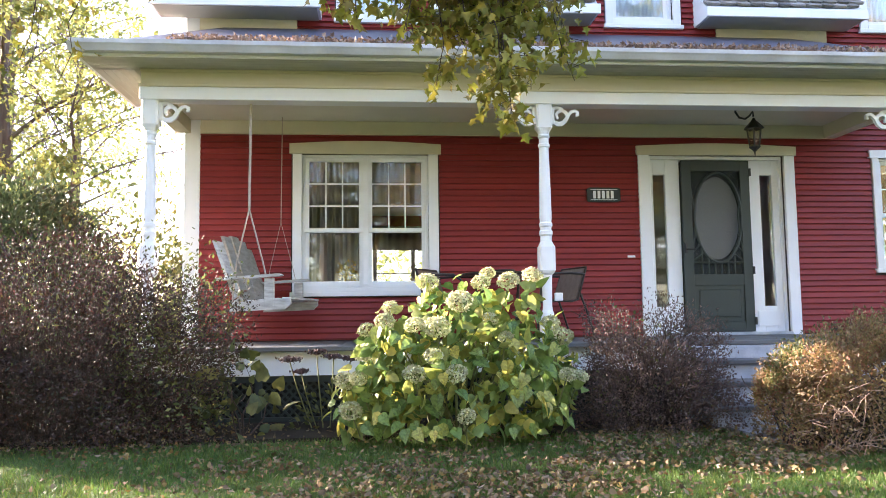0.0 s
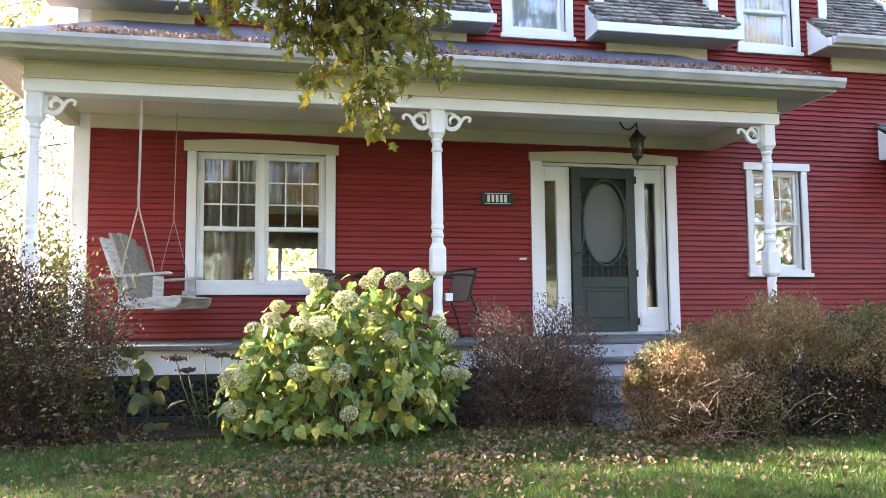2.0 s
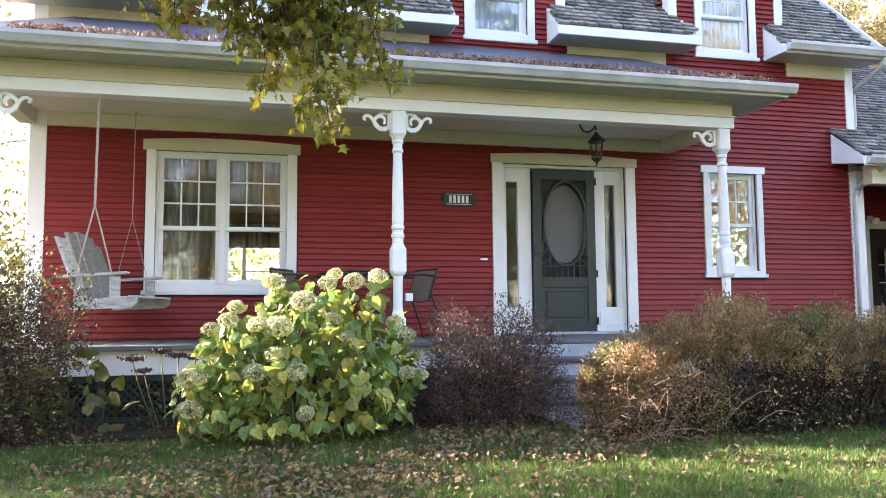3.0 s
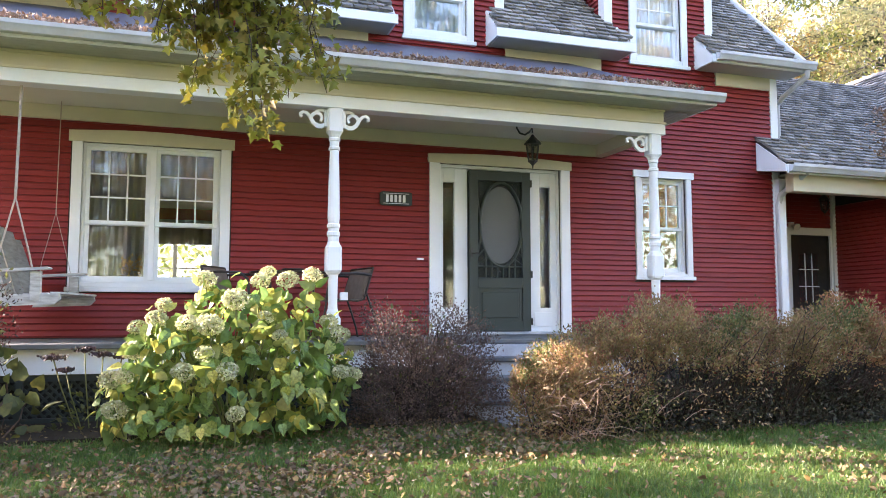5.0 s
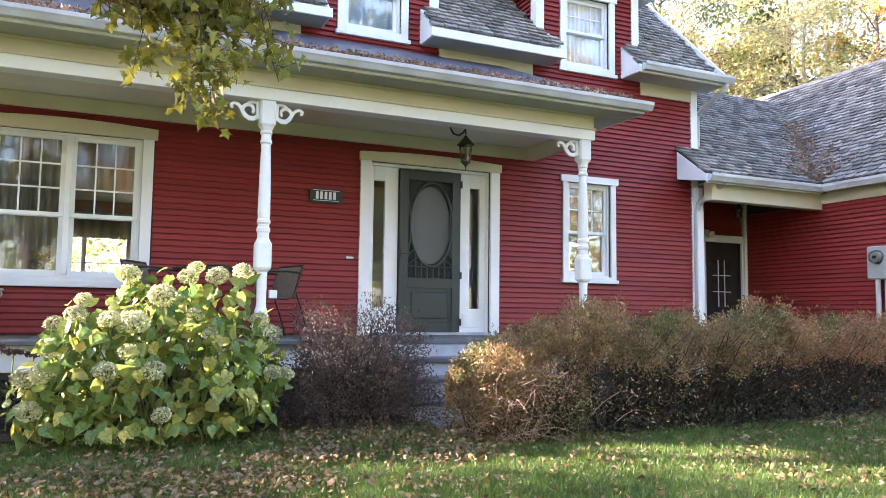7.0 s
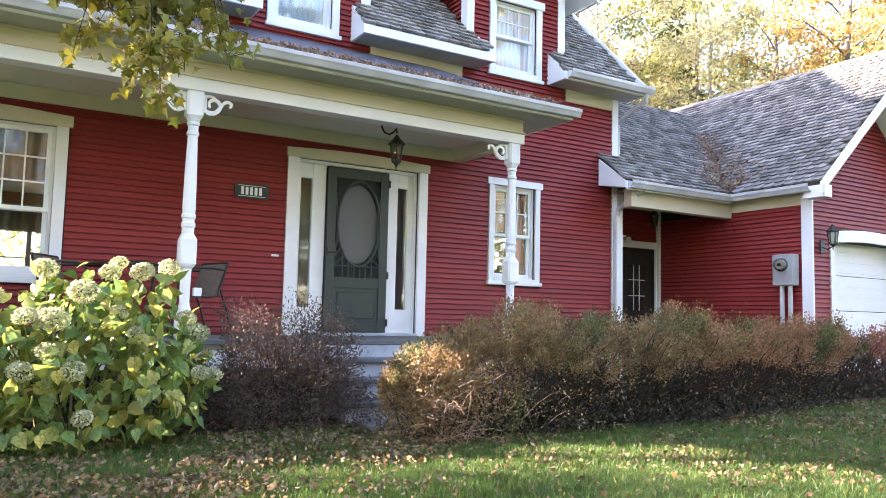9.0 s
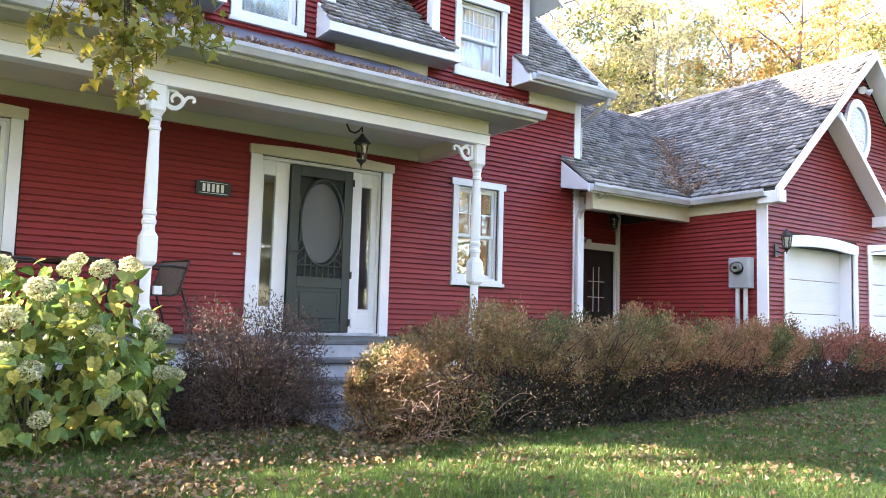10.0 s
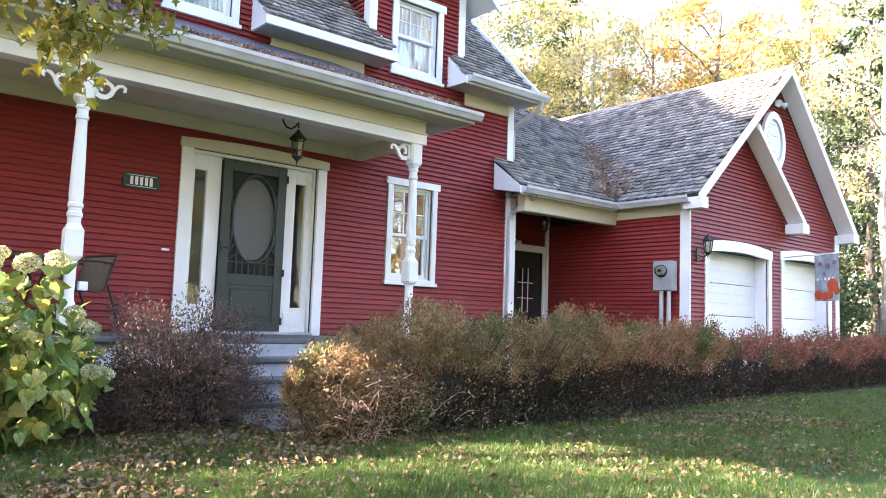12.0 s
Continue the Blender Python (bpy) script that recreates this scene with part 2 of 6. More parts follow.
def holed(name, label, x0, x1, z0, z1, holes, y0, y1, material=UNDERLAY):
    xs = sorted({x0, x1, *(h[0] for h in holes), *(h[1] for h in holes)})
    zs = sorted({z0, z1, *(h[2] for h in holes), *(h[3] for h in holes)})
    rows = []
    for a, b in zip(xs, xs[1:]):
        for c, d in zip(zs, zs[1:]):
            mx, mz = (a + b) / 2, (c + d) / 2
            if not any(h[0] < mx < h[1] and h[2] < mz < h[3] for h in holes):
                rows.append((a, b, y0, y1, c, d))
    return wall_slab(name, label, rows, material)


OPEN = [(-0.74, 0.70, 1.30, 2.83), (3.33, 4.99, 0.70, 2.84), (6.20, 6.92, 1.51, 2.82)]
TRIM = [(-0.86, 0.83, 1.20, 2.95), (3.19, 5.12, 0.60, 2.95), (6.10, 7.02, 1.42, 2.92)]
DORMERS = [(-0.77, 0.97), (2.44, 4.19), (5.69, 7.42)]
EAVE_SEGS = [(-2.35, -0.52), (0.73, 2.66), (3.95, 5.89), (7.12, 8.72)]
UPPER = [(-0.26, 0.48, 4.50, 5.50), (2.95, 3.69, 4.50, 5.50), (6.17, 6.91, 4.50, 5.50)]
UTRIM = [(-0.37, 0.59, 4.38, 5.62), (2.84, 3.80, 4.38, 5.62), (6.06, 7.02, 4.38, 5.62)]

wall_front = holed("wall_front", "deep red painted clapboard front wall of the house", -1.9, 8.42, 0.3, 4.5, OPEN, W, W + 0.16)
siding(wall_front, Matrix.Translation((-1.88, W, 0)), 10.28, DECK_Z + 0.01, 4.44, [(a + 1.88, b + 1.88, c, d) for a, b, c, d in TRIM + UTRIM])
boxes("frieze", [(-1.87, 5.62, W - 0.055, W + 0.001, 3.05, 3.205)], CREAM, wall_front, "cream frieze board under the porch ceiling")
boxes("corner_board", [(-2.05, -1.875, W - 0.03, W + 0.165, 0.5, 4.4)], WHITE, wall_front, "white painted corner board", 0.004)
boxes("corner_board", [(8.40, 8.53, W - 0.03, W + 0.165, 0.2, 4.4)], WHITE, wall_front, "white painted corner board", 0.004)
for a, b in ((-1.9, -0.8), (1.02, 2.40), (4.22, 5.62), (7.46, 8.40)):
    boxes("eave_frieze", [(a, b, W - 0.04, W + 0.001, 4.21, 4.40)], CREAM, wall_front, "cream frieze board under the eave", 0.003)
for name, rows in (("wall_left", [(-2.05, -1.9, W + 0.16, 16.8, 0, 4.5)]), ("wall_right", [(8.42, 8.53, W + 0.16, 16.8, 0, 4.5)]),
                   ("wall_back", [(-2.05, -0.75, 16.8, 16.95, 0, 4.5), (1.75, 8.53, 16.8, 16.95, 0, 4.5), (-0.75, 1.75, 16.8, 16.95, 0, 1.35), (-0.75, 1.75, 16.8, 16.95, 2.62, 4.5)])):
    tagged(boxes(name, rows, SIDING), "red painted outer wall of the house", "wall", kind="structure")
tagged(boxes("floor_inside", [(-1.9, 8.42, W + 0.16, 16.8, 0.55, 0.69)], BROWNWOOD), "dark wooden floor inside the house", "floor", kind="structure")
tagged(boxes("floor_upstairs", [(-1.9, 8.42, W + 0.16, 16.8, 3.2, 3.4)], ROOM), "plaster ceiling between the two storeys", "ceiling", kind="structure")
tagged(boxes("wall_room", [(2.3, 8.42, 12.4, 12.5, 0.69, 3.2), (2.2, 2.3, W + 0.16, 16.8, 0.69, 3.2), (5.4, 5.5, W + 0.16, 12.4, 0.69, 3.2)], ROOM),
       "plain plaster partition walls indoors", "wall", kind="structure")
tagged(boxes("wall_bedroom", [(-1.9, 8.42, 10.4, 10.5, 3.4, 6.4)], ROOM), "plain plaster bedroom wall", "wall", kind="structure")

for i, ((a, b), (c, d, e, f)) in enumerate(zip(DORMERS, UPPER)):
    mid = (a + b) / 2
    dw = holed("wall_dormer", "red clapboard dormer front with white corner boards", a, b, 4.5, 5.85, [(c, d, e, f)], W, W + 0.14)
    top = lambda z, a=a, b=b: (max(0.0, (z - 5.85) * 0.9), (b - a) - max(0.0, (z - 5.85) * 0.9))
    t = UTRIM[i]
    siding(dw, Matrix.Translation((a, W, 0)), b - a, 4.445, 6.7, [(t[0] - a, t[1] - a, t[2], t[3])], top)
    bm = bmesh.new()
    prism(bm, [(a, 5.85), (b, 5.85), (mid, 6.8)], "y", W, W + 0.14)
    part("gable_panel", bm, UNDERLAY, dw)
    for q in (a - 0.015, b - 0.115):
        boxes("corner_board", [(q, q + 0.13, W - 0.03, W + 0.12, 4.62, 5.85)], WHITE, dw, "white painted corner board", 0.004)
    for q, s in ((a, 1), (b - 0.12, -1)):
        bm = bmesh.new()
        prism(bm, [(W + 0.12, 4.75), (9.9, 5.85), (W + 0.12, 5.85)], "x", q, q + 0.12)
        part("cheek", bm, UNDERLAY, dw)
    siding(dw, Matrix.Translation((a, W + 0.12, 0)) @ Matrix.Rotation(radians(-90), 4, "Z") @ Matrix.Translation((-1.4, 0, 0)), 1.4, 4.8, 5.85, (),
           lambda z: (max(0, 1.4 - max(0.0, (z - 4.80)) * 1.0), 1.4))
    bm = bmesh.new()
    prism(bm, [(W + 0.10, 4.86), (9.85, 6.11), (9.85, 6.28), (W + 0.10, 5.03)], "x", a - 0.03, a - 0.001)
    part("cheek_trim", bm, WHITE, dw, "white trim board along the roof")
    bm = bmesh.new()
    for s in (-1, 1):
        o = [(mid, 6.95), (mid, 6.80), (mid + s * 1.2, 5.72), (mid + s * 1.2, 5.87)]
        prism(bm, o if s > 0 else o[::-1], "y", 8.1, 10.6)
    part("dormer_roof", bm, SHINGLE, dw, "dormer roof with grey shingles")
    bm = bmesh.new()
    for s in (-1, 1):
        o = [(mid, 6.93), (mid, 6.72), (mid + s * 1.2, 5.64), (mid + s * 1.2, 5.85)]
        prism(bm, o if s > 0 else o[::-1], "y", 8.07, 8.10)
        o = [(mid, 6.80), (mid, 6.78), (mid + s * 1.2, 5.70), (mid + s * 1.2, 5.72)]
        prism(bm, o if s > 0 else o[::-1], "y", 8.10, 9.4)
    part("dormer_fascia", bm, WHITE, dw, "white fascia and soffit of the dormer")

# main roof: slopes up and back at 45 degrees
roof_main = thing("roof_main", "grey wood shingle main roof with white eaves", "roof", kind="structure")
bm = bmesh.new()
for a, b in ((-2.35, -0.77), (0.97, 2.44), (4.19, 5.69), (7.42, 8.66)):
    prism(bm, [(W, 4.80), (W, 4.93), (12.6, 9.03), (12.6, 8.90)], "x", a, b)
for a, b in DORMERS:
    prism(bm, [(9.7, 6.00), (9.7, 6.13), (12.6, 9.03), (12.6, 8.90)], "x", a, b)
prism(bm, [(12.6, 9.03), (17.2, 4.43), (17.2, 4.3), (12.6, 8.9)], "x", -2.35, 8.66)
part("roof_deck", bm, UNDERLAY, roof_main)
bm = bmesh.new()
for x in (-1.95, 8.45):
    prism(bm, [(W, 4.5), (16.8, 4.5), (12.6, 8.85)], "x", x - 0.05, x + 0.05)
part("gable_wall", bm, SIDING, roof_main, "red gable end wall")
for a, b in EAVE_SEGS:
    bm = bmesh.new()
    prism(bm, [(8.09, 4.405), (W - 0.002, 4.405), (W - 0.002, 4.90), (8.09, 4.49)], "x", a, b)
    ev = part("eave_box", bm, WHITE, roof_main, "boxed white eave with a bevelled end")
    boxes("fascia", [(a - 0.015, b + 0.015, 8.06, 8.09, 4.395, 4.51)], WHITE, ev, "", 0.004)
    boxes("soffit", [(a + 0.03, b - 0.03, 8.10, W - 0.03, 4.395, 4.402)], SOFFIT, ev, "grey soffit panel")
bm = bmesh.new()
prism(bm, [(8.06, 4.44), (8.06, 4.58), (12.6, 9.12), (12.6, 8.98)], "x", 8.66, 8.70)
part("rake_board", bm, WHITE, roof_main, "white rake board")


def gutter(bm, a, b, y, z, depth=0.11, h=0.11):
    """An open metal trough along x with a moulded front."""
    o = [(y + depth, z), (y + 0.035, z), (y + 0.012, z + h * 0.45), (y, z + h * 0.62), (y, z + h), (y + 0.012, z + h),
         (y + 0.014, z + h * 0.7), (y + 0.045, z + 0.012), (y + depth - 0.01, z + 0.012), (y + depth - 0.01, z + h), (y + depth, z + h)]
    prism(bm, o, "x", a, b)


bm = bmesh.new()
gutter(bm, 7.16, 8.80, 7.95, 4.42)
part("gutter", bm, GUTTER, roof_main, "white metal gutter")
bm = bmesh.new()
tube(bm, [(8.68, 8.02, 4.42), (8.68, 8.04, 4.33), (8.61, 8.42, 4.14), (8.60, 8.56, 4.04), (8.60, 8.56, 3.50), (8.61, 8.48, 3.40), (8.63, 8.40, 3.37)], 0.04, 10)
part("downspout", bm, GUTTER, roof_main, "white metal downspout")
bm = bmesh.new()
tube(bm, [(8.48, 7.88, 3.03), (8.48, 7.90, 2.92), (8.45, 8.38, 2.66), (8.45, 8.43, 2.52), (8.45, 8.43, 0.1)], 0.045, 10)
part("downspout", bm, GUTTER, roof_main, "white metal downspout")


def shingles(name, parent, o, u, v, width, length, keep=None, single=False, seed=1, expo=0.112, wide=0.17, label="", material=None):
    """Shingle tabs in courses on a slope. single: each tab an object; else one mesh."""
    rnd = random.Random(seed)
    o, u, v = Vector(o), Vector(u).normalized(), Vector(v).normalized()
    n = u.cross(v).normalized()
    if n.z < 0:
        n = -n
    V, F = [], []
    def tab(w, h):
        c = min(0.05, w * 0.22)
        w -= 0.006
        top = [(0, h), (0, c), (c, 0), (w - c, 0), (w, c), (w, h)]
        vs = [u * a + v * b + n * (0.042 - 0.034 * b / h) for a, b in top] + [u * a + v * b + n * (0.042 - 0.034 * b / h - 0.03) for a, b in top]
        fs = [(5, 4, 3, 2, 1, 0)] + [(i, i + 1, i + 7, i + 6) for i in range(5)]
        return vs, fs
    shared = []
    if single:
        for w in (wide * 0.85, wide, wide * 1.15):
            vs, fs = tab(w - 0.008, expo * 1.5)
            me = bpy.data.meshes.new("shingle")
            me.from_pydata([tuple(q) for q in vs], [], fs)
            me.materials.append(SHINGLE_ONE)
            shared.append((w, me))
    r = 0
    while r * expo < length:
        s = -rnd.random() * wide
        while s < width:
            if single:
                w, me = rnd.choice(shared)
            else:
                w = wide * rnd.uniform(0.8, 1.2)
            jit = rnd.uniform(-0.004, 0.004)
            if s > -w * 0.4 and s + w * 0.6 < width and (keep is None or keep(s + w / 2, r * expo)):
                base = o + u * max(s, 0) + v * (r * expo + jit) + n * rnd.uniform(0, 0.006)
                if single:
                    ob = new("shingle", me)
                    ob.parent = parent
                    ob.location = base
                else:
                    vs, fs = tab(min(w, width - max(s, 0)) - 0.008, expo * 1.5)
                    k = len(V)
                    V += [tuple(base + q) for q in vs]
                    F += [tuple(i + k for i in f) for f in fs]
            s += w
        r += 1
    if not single:
        me = bpy.data.meshes.new(name)
        me.from_pydata(V, [], F)
        me.materials.append(material or SHINGLE)
        ob = new(name, me)
        ob.parent = parent
        return tagged(ob, label, kind="stuff")


S45 = (0, 1, 1)
shingles("shingles", roof_main, (7.12, 8.09, 4.52), (1, 0, 0), S45, 1.56, 3.0, lambda s, r: r < 0.5 or s > 0.32, seed=3, label="weathered grey shingles")
shingles("shingles", roof_main, (0.73, 8.09, 4.52), (1, 0, 0), S45, 1.93, 2.6, lambda s, r: r < 0.5 or 0.25 < s < 1.7, seed=4, label="weathered grey shingles")
shingles("shingles", roof_main, (-2.35, 8.09, 4.52), (1, 0, 0), S45, 1.83, 2.6, lambda s, r: r < 0.5 or s < 1.56, seed=5, label="weathered grey shingles")
shingles("shingle", roof_main, (3.95, 8.09, 4.52), (1, 0, 0), S45, 1.94, 2.2, lambda s, r: r < 0.5 or 0.27 < s < 1.72, single=True, seed=6)

# ---- porch ----
porch = thing("porch", "white covered front porch with a grey board floor", "porch", kind="structure")
bm = bmesh.new()
box(bm, 0, 0.136, 6.96, W - 0.001, -0.035, 0, 0.006)
BOARD = mesh_from("floor_board", bm, DECK)
for i in range(57):
    ob = new("floor_board", BOARD)
    ob.parent, ob.location = porch, (-2.2 + i * 0.14, 0, DECK_Z)
boxes("nosing", [(-2.22, 5.8, 6.925, 6.958, DECK_Z - 0.045, DECK_Z - 0.002)], DECK, porch, "grey floor nosing", 0.005)
boxes("skirt_board", [(-2.16, 5.76, 7.00, 7.04, 0.43, DECK_Z - 0.037)], WHITE, porch, "white painted skirt board under the floor", 0.004)
boxes("skirt_board", [(-2.16, -2.12, 7.04, W, 0.43, DECK_Z - 0.037), (5.72, 5.76, 7.04, W, 0.43, DECK_Z - 0.037)], WHITE, porch, "white side skirt board")
# black sheet standing for the unlit space behind the lattice
boxes("underfloor_shade_sheet", [(-2.14, 5.74, 7.10, 7.12, 0.0, 0.43)], DARK, porch)
bm = bmesh.new()
box(bm, -2.14, 5.74, 7.02, 7.05, 0.37, 0.43)
box(bm, -2.14, 5.74, 7.02, 7.05, 0.0, 0.05)
for i in range(8):
    x = -2.14 + i * 1.118
    box(bm, x, x + 0.06, 7.015, 7.05, 0.05, 0.37)
x = -2.4
while x < 5.8:
    for s in (1, -1):
        a, b = (x, x + 0.34) if s > 0 else (x + 0.34, x)
        prism(bm, [(a, 0.04), (a + 0.03, 0.04), (b + 0.03, 0.38), (b, 0.38)], "y", 7.05 + 0.006 * (s > 0), 7.056 + 0.006 * (s > 0)) if -2.1 < min(a, b) and max(a, b) < 5.7 else None
    x += 0.075
part("lattice", bm, LATTICE, porch, "dark green diagonal lattice panel")

# beam, ceiling, soffit
BX0, BX1 = -2.14, 5.66
boxes("beam", [(BX0, BX1, 7.08, 7.26, 3.055, 3.185)], WHITE, porch, "white painted porch beam", 0.004)
boxes("beam_frieze", [(BX0 + 0.01, BX1 - 0.01, 7.10, 7.24, 3.185, 3.36)], CREAM, porch, "cream board above the beam")
boxes("moulding", [(BX0 - 0.006, BX1 + 0.006, 7.062, 7.10, 3.176, 3.198), (BX0 + 0.004, BX1 - 0.004, 7.078, 7.10, 3.325, 3.351)], CREAM, porch, "narrow cream moulding", 0.004)
for x in (BX0, BX1 - 0.16):
    boxes("end_beam", [(x, x + 0.16, 7.26, W - 0.036, 3.055, 3.30)], CREAM, porch, "cream end beam running back to the wall", 0.004)
boxes("end_frieze", [(BX0 + 0.01, BX0 + 0.1, 7.25, W, 3.3, 3.36), (BX1 - 0.1, BX1 - 0.01, 7.25, W, 3.3, 3.36)], CREAM, porch)
tagged(boxes("ceiling_porch", [(BX0 + 0.16, BX1 - 0.16, 7.26, W - 0.036, 3.21, 3.24)], CEILING), "pale cream painted porch ceiling", "ceiling", kind="structure")
RX0, RX1, RY = -2.62, 6.14, 6.72
y = RY + 0.04
while y < 7.09:
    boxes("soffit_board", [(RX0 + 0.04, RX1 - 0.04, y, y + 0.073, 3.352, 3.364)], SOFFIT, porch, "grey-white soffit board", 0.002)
    y += 0.076
for x0, x1 in ((RX0 + 0.04, BX0), (BX1, RX1 - 0.04)):
    x = x0
    while x < x1 - 0.02:
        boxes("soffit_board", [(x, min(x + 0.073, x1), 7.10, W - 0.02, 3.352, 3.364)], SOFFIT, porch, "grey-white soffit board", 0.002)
        x += 0.076
roof_porch = thing("roof_porch", "low slate-grey metal porch roof with fallen leaves", "roof", kind="structure")
bm = bmesh.new()
P = [(RX0, RY + 0.06, 3.47), (RX1, RY + 0.06, 3.47), (5.1, W, 4.31), (-1.6, W, 4.31), (RX0, W, 3.47), (RX1, W, 3.47)]
vs = [bm.verts.new(p) for p in P] + [bm.verts.new((p[0], p[1], 3.40)) for p in (P[0], P[1], P[5], P[4])]
for f in ((0, 1, 2, 3), (1, 5, 2), (4, 0, 3), (0, 6, 7, 1), (1, 7, 8, 5), (5, 8, 9, 4), (4, 9, 6, 0), (2, 5, 4, 3), (6, 9, 8, 7)):
    bm.faces.new([vs[i] for i in f])
bmesh.ops.recalc_face_normals(bm, faces=bm.faces)
part("roof_sheet", bm, METAL_ROOF, roof_porch, "slate-grey metal roofing")
boxes("fascia", [(RX0 + 0.02, RX1 - 0.02, RY + 0.012, RY + 0.04, 3.352, 3.47), (RX1 - 0.04, RX1 - 0.01, RY + 0.04, W, 3.352, 3.465),
                 (RX0 + 0.01, RX0 + 0.04, RY + 0.04, W, 3.352, 3.465)], WHITE, roof_porch, "white fascia board")
bm = bmesh.new()
gutter(bm, RX0 - 0.02, RX1 + 0.03, RY - 0.10, 3.375, 0.11, 0.10)
part("gutter", bm, GUTTER, roof_porch, "white metal gutter full of leaves")

# posts with scrolled brackets
def band(bm, pts, wide, half=0.016):
    """A flat sawn strip in the x-z plane along the points, as wide as told at each."""
    rings = []
    for i, p in enumerate(pts):
        a, b = pts[max(i - 1, 0)], pts[min(i + 1, len(pts) - 1)]
        d = Vector((b[0] - a[0], b[1] - a[1])).normalized()
        n, w = Vector((-d.y, d.x)), wide[i] / 2
        rings.append([bm.verts.new((p[0] + n.x * w * u, v * half, p[1] + n.y * w * u)) for u, v in ((-1, -1), (1, -1), (1, 1), (-1, 1))])
    for a, b in zip(rings, rings[1:]):
        for k in range(4):
            bm.faces.new((a[k], a[(k + 1) % 4], b[(k + 1) % 4], b[k]))
    bm.faces.new(rings[0][::-1])
    bm.faces.new(rings[-1])
    bmesh.ops.recalc_face_normals(bm, faces=bm.faces)


def porch_post(x):
    p = thing("porch_post", "white turned wooden porch post with scrolled brackets", "post", "porch posts", at=(x, 7.17, DECK_Z))
    bm = bmesh.new()
    turned(bm, [(0, .072, 1), (.22, .072, 1), (.25, .06, .3), (.28, .062, 0), (.31, .05, 0), (.36, .046, 0), (.62, .050, 0), (.655, .052, 0), (.675, .07, .6), (.70, .078, 1),
                (.93, .078, 1), (.965, .066, .5), (.99, .057, 0), (1.04, .057, 0), (1.055, .067, 0), (1.085, .067, 0), (1.10, .056, 0), (1.125, .056, 0), (1.14, .067, 0),
                (1.165, .067, 0), (1.18, .057, 0), (1.24, .062, 0), (1.60, .056, 0), (1.90, .047, 0), (1.925, .046, 0), (1.935, .059, 0), (1.96, .059, 0), (1.97, .049, 0),
                (2.02, .049, 0), (2.03, .059, 0), (2.05, .059, 0), (2.06, .052, .2), (2.09, .062, .5), (2.12, .078, 1), (2.354, .078, 1)])
    part("shaft", bm, WHITE, p)
    for s in (-1, 1):
        if (x < -1 and s < 0) or (x > 5 and s > 0):
            continue
        bm = bmesh.new()
        # a sawn board: a hooked scroll by the post and a tail that sweeps up and out
        q = [(.085, 2.215), (.105, 2.188), (.14, 2.170), (.18, 2.172), (.215, 2.195), (.24, 2.232), (.262, 2.270), (.29, 2.298), (.325, 2.305), (.352, 2.288), (.350, 2.262), (.332, 2.258)]
        band(bm, [(s * a, b) for a, b in q], [.030, .040, .046, .046, .042, .036, .032, .030, .030, .030, .026, .020], .016)
        q = [(.180 + math.cos(a) * r_, 2.250 + math.sin(a) * r_) for a, r_ in ((-1.2 + k * .42, .070 - k * .0024) for k in range(13))]
        band(bm, [(s * a, b) for a, b in q], [.034] * 8 + [.030, .028, .026, .026, .022], .0185)
        box(bm, min(s * .078, s * .112), max(s * .078, s * .112), -.021, .021, 2.165, 2.345, .004)
        band(bm, [(s * .10, 2.325), (s * .135, 2.338), (s * .17, 2.332), (s * .20, 2.318)], [.03, .03, .026, .02], .0135)
        part("bracket", bm, WHITE, p, "white scroll-cut bracket")
    if 0 < x < 3:
        boxes("rail_block", [(0.075, 0.15, -0.03, 0.03, 0.40, 0.48)], WHITE, p, "small white rail block", 0.005)
    return p


for x in (-2.05, 1.772, 5.54):
    porch_post(x)

# steps
steps = thing("porch_steps", "grey stone steps with pale risers up to the porch", "steps", at=(3.9, 6.9, 0))
for i in range(3):
    z = 0.53 - i * 0.175
    y = 6.92 - 0.30 * (i + 1)
    boxes("riser", [(-0.95, 0.95, y + 0.03 - 6.9, 0.02, z - 0.175 if i < 2 else 0.0, z - 0.045)], STONE, steps, "pale painted riser")
    boxes("tread", [(-0.98, 0.98, y - 6.9, y + 0.33 - 6.9, z - 0.045, z)], DECK, steps, "worn grey tread", 0.008)
boxes("riser", [(-0.95, 0.95, -0.02, 0.02, 0.53, 0.65)], STONE, steps, "pale painted riser")


# ---- windows ----
def sash(parent, x0, x1, z0, z1, y, cols=0, rows=0, f=0.045, glass=GLASS):
    s = boxes("sash", [(x0, x0 + f, y, y + 0.04, z0, z1), (x1 - f, x1, y, y + 0.04, z0, z1), (x0 + f, x1 - f, y, y + 0.04, z0, z0 + f), (x0 + f, x1 - f, y, y + 0.04, z1 - f, z1)],
              WHITE, parent, "white window sash", 0.003)
    for i in range(1, cols):
        x = x0 + f + (x1 - x0 - 2 * f) * i / cols
        boxes("muntin", [(x - 0.008, x + 0.008, y + 0.008, y + 0.03, z0 + f, z1 - f)], WHITE, s)
    for i in range(1, rows):
        z = z0 + f + (z1 - z0 - 2 * f) * i / rows
        boxes("muntin", [(x0 + f, x1 - f, y + 0.010, y + 0.028, z - 0.008, z + 0.008)], WHITE, s)
    g = boxes("pane", [(x0 + f, x1 - f, y + 0.017, y + 0.021, z0 + f, z1 - f)], glass, s, "clear window glass")
    g.visible_shadow = False
    return s


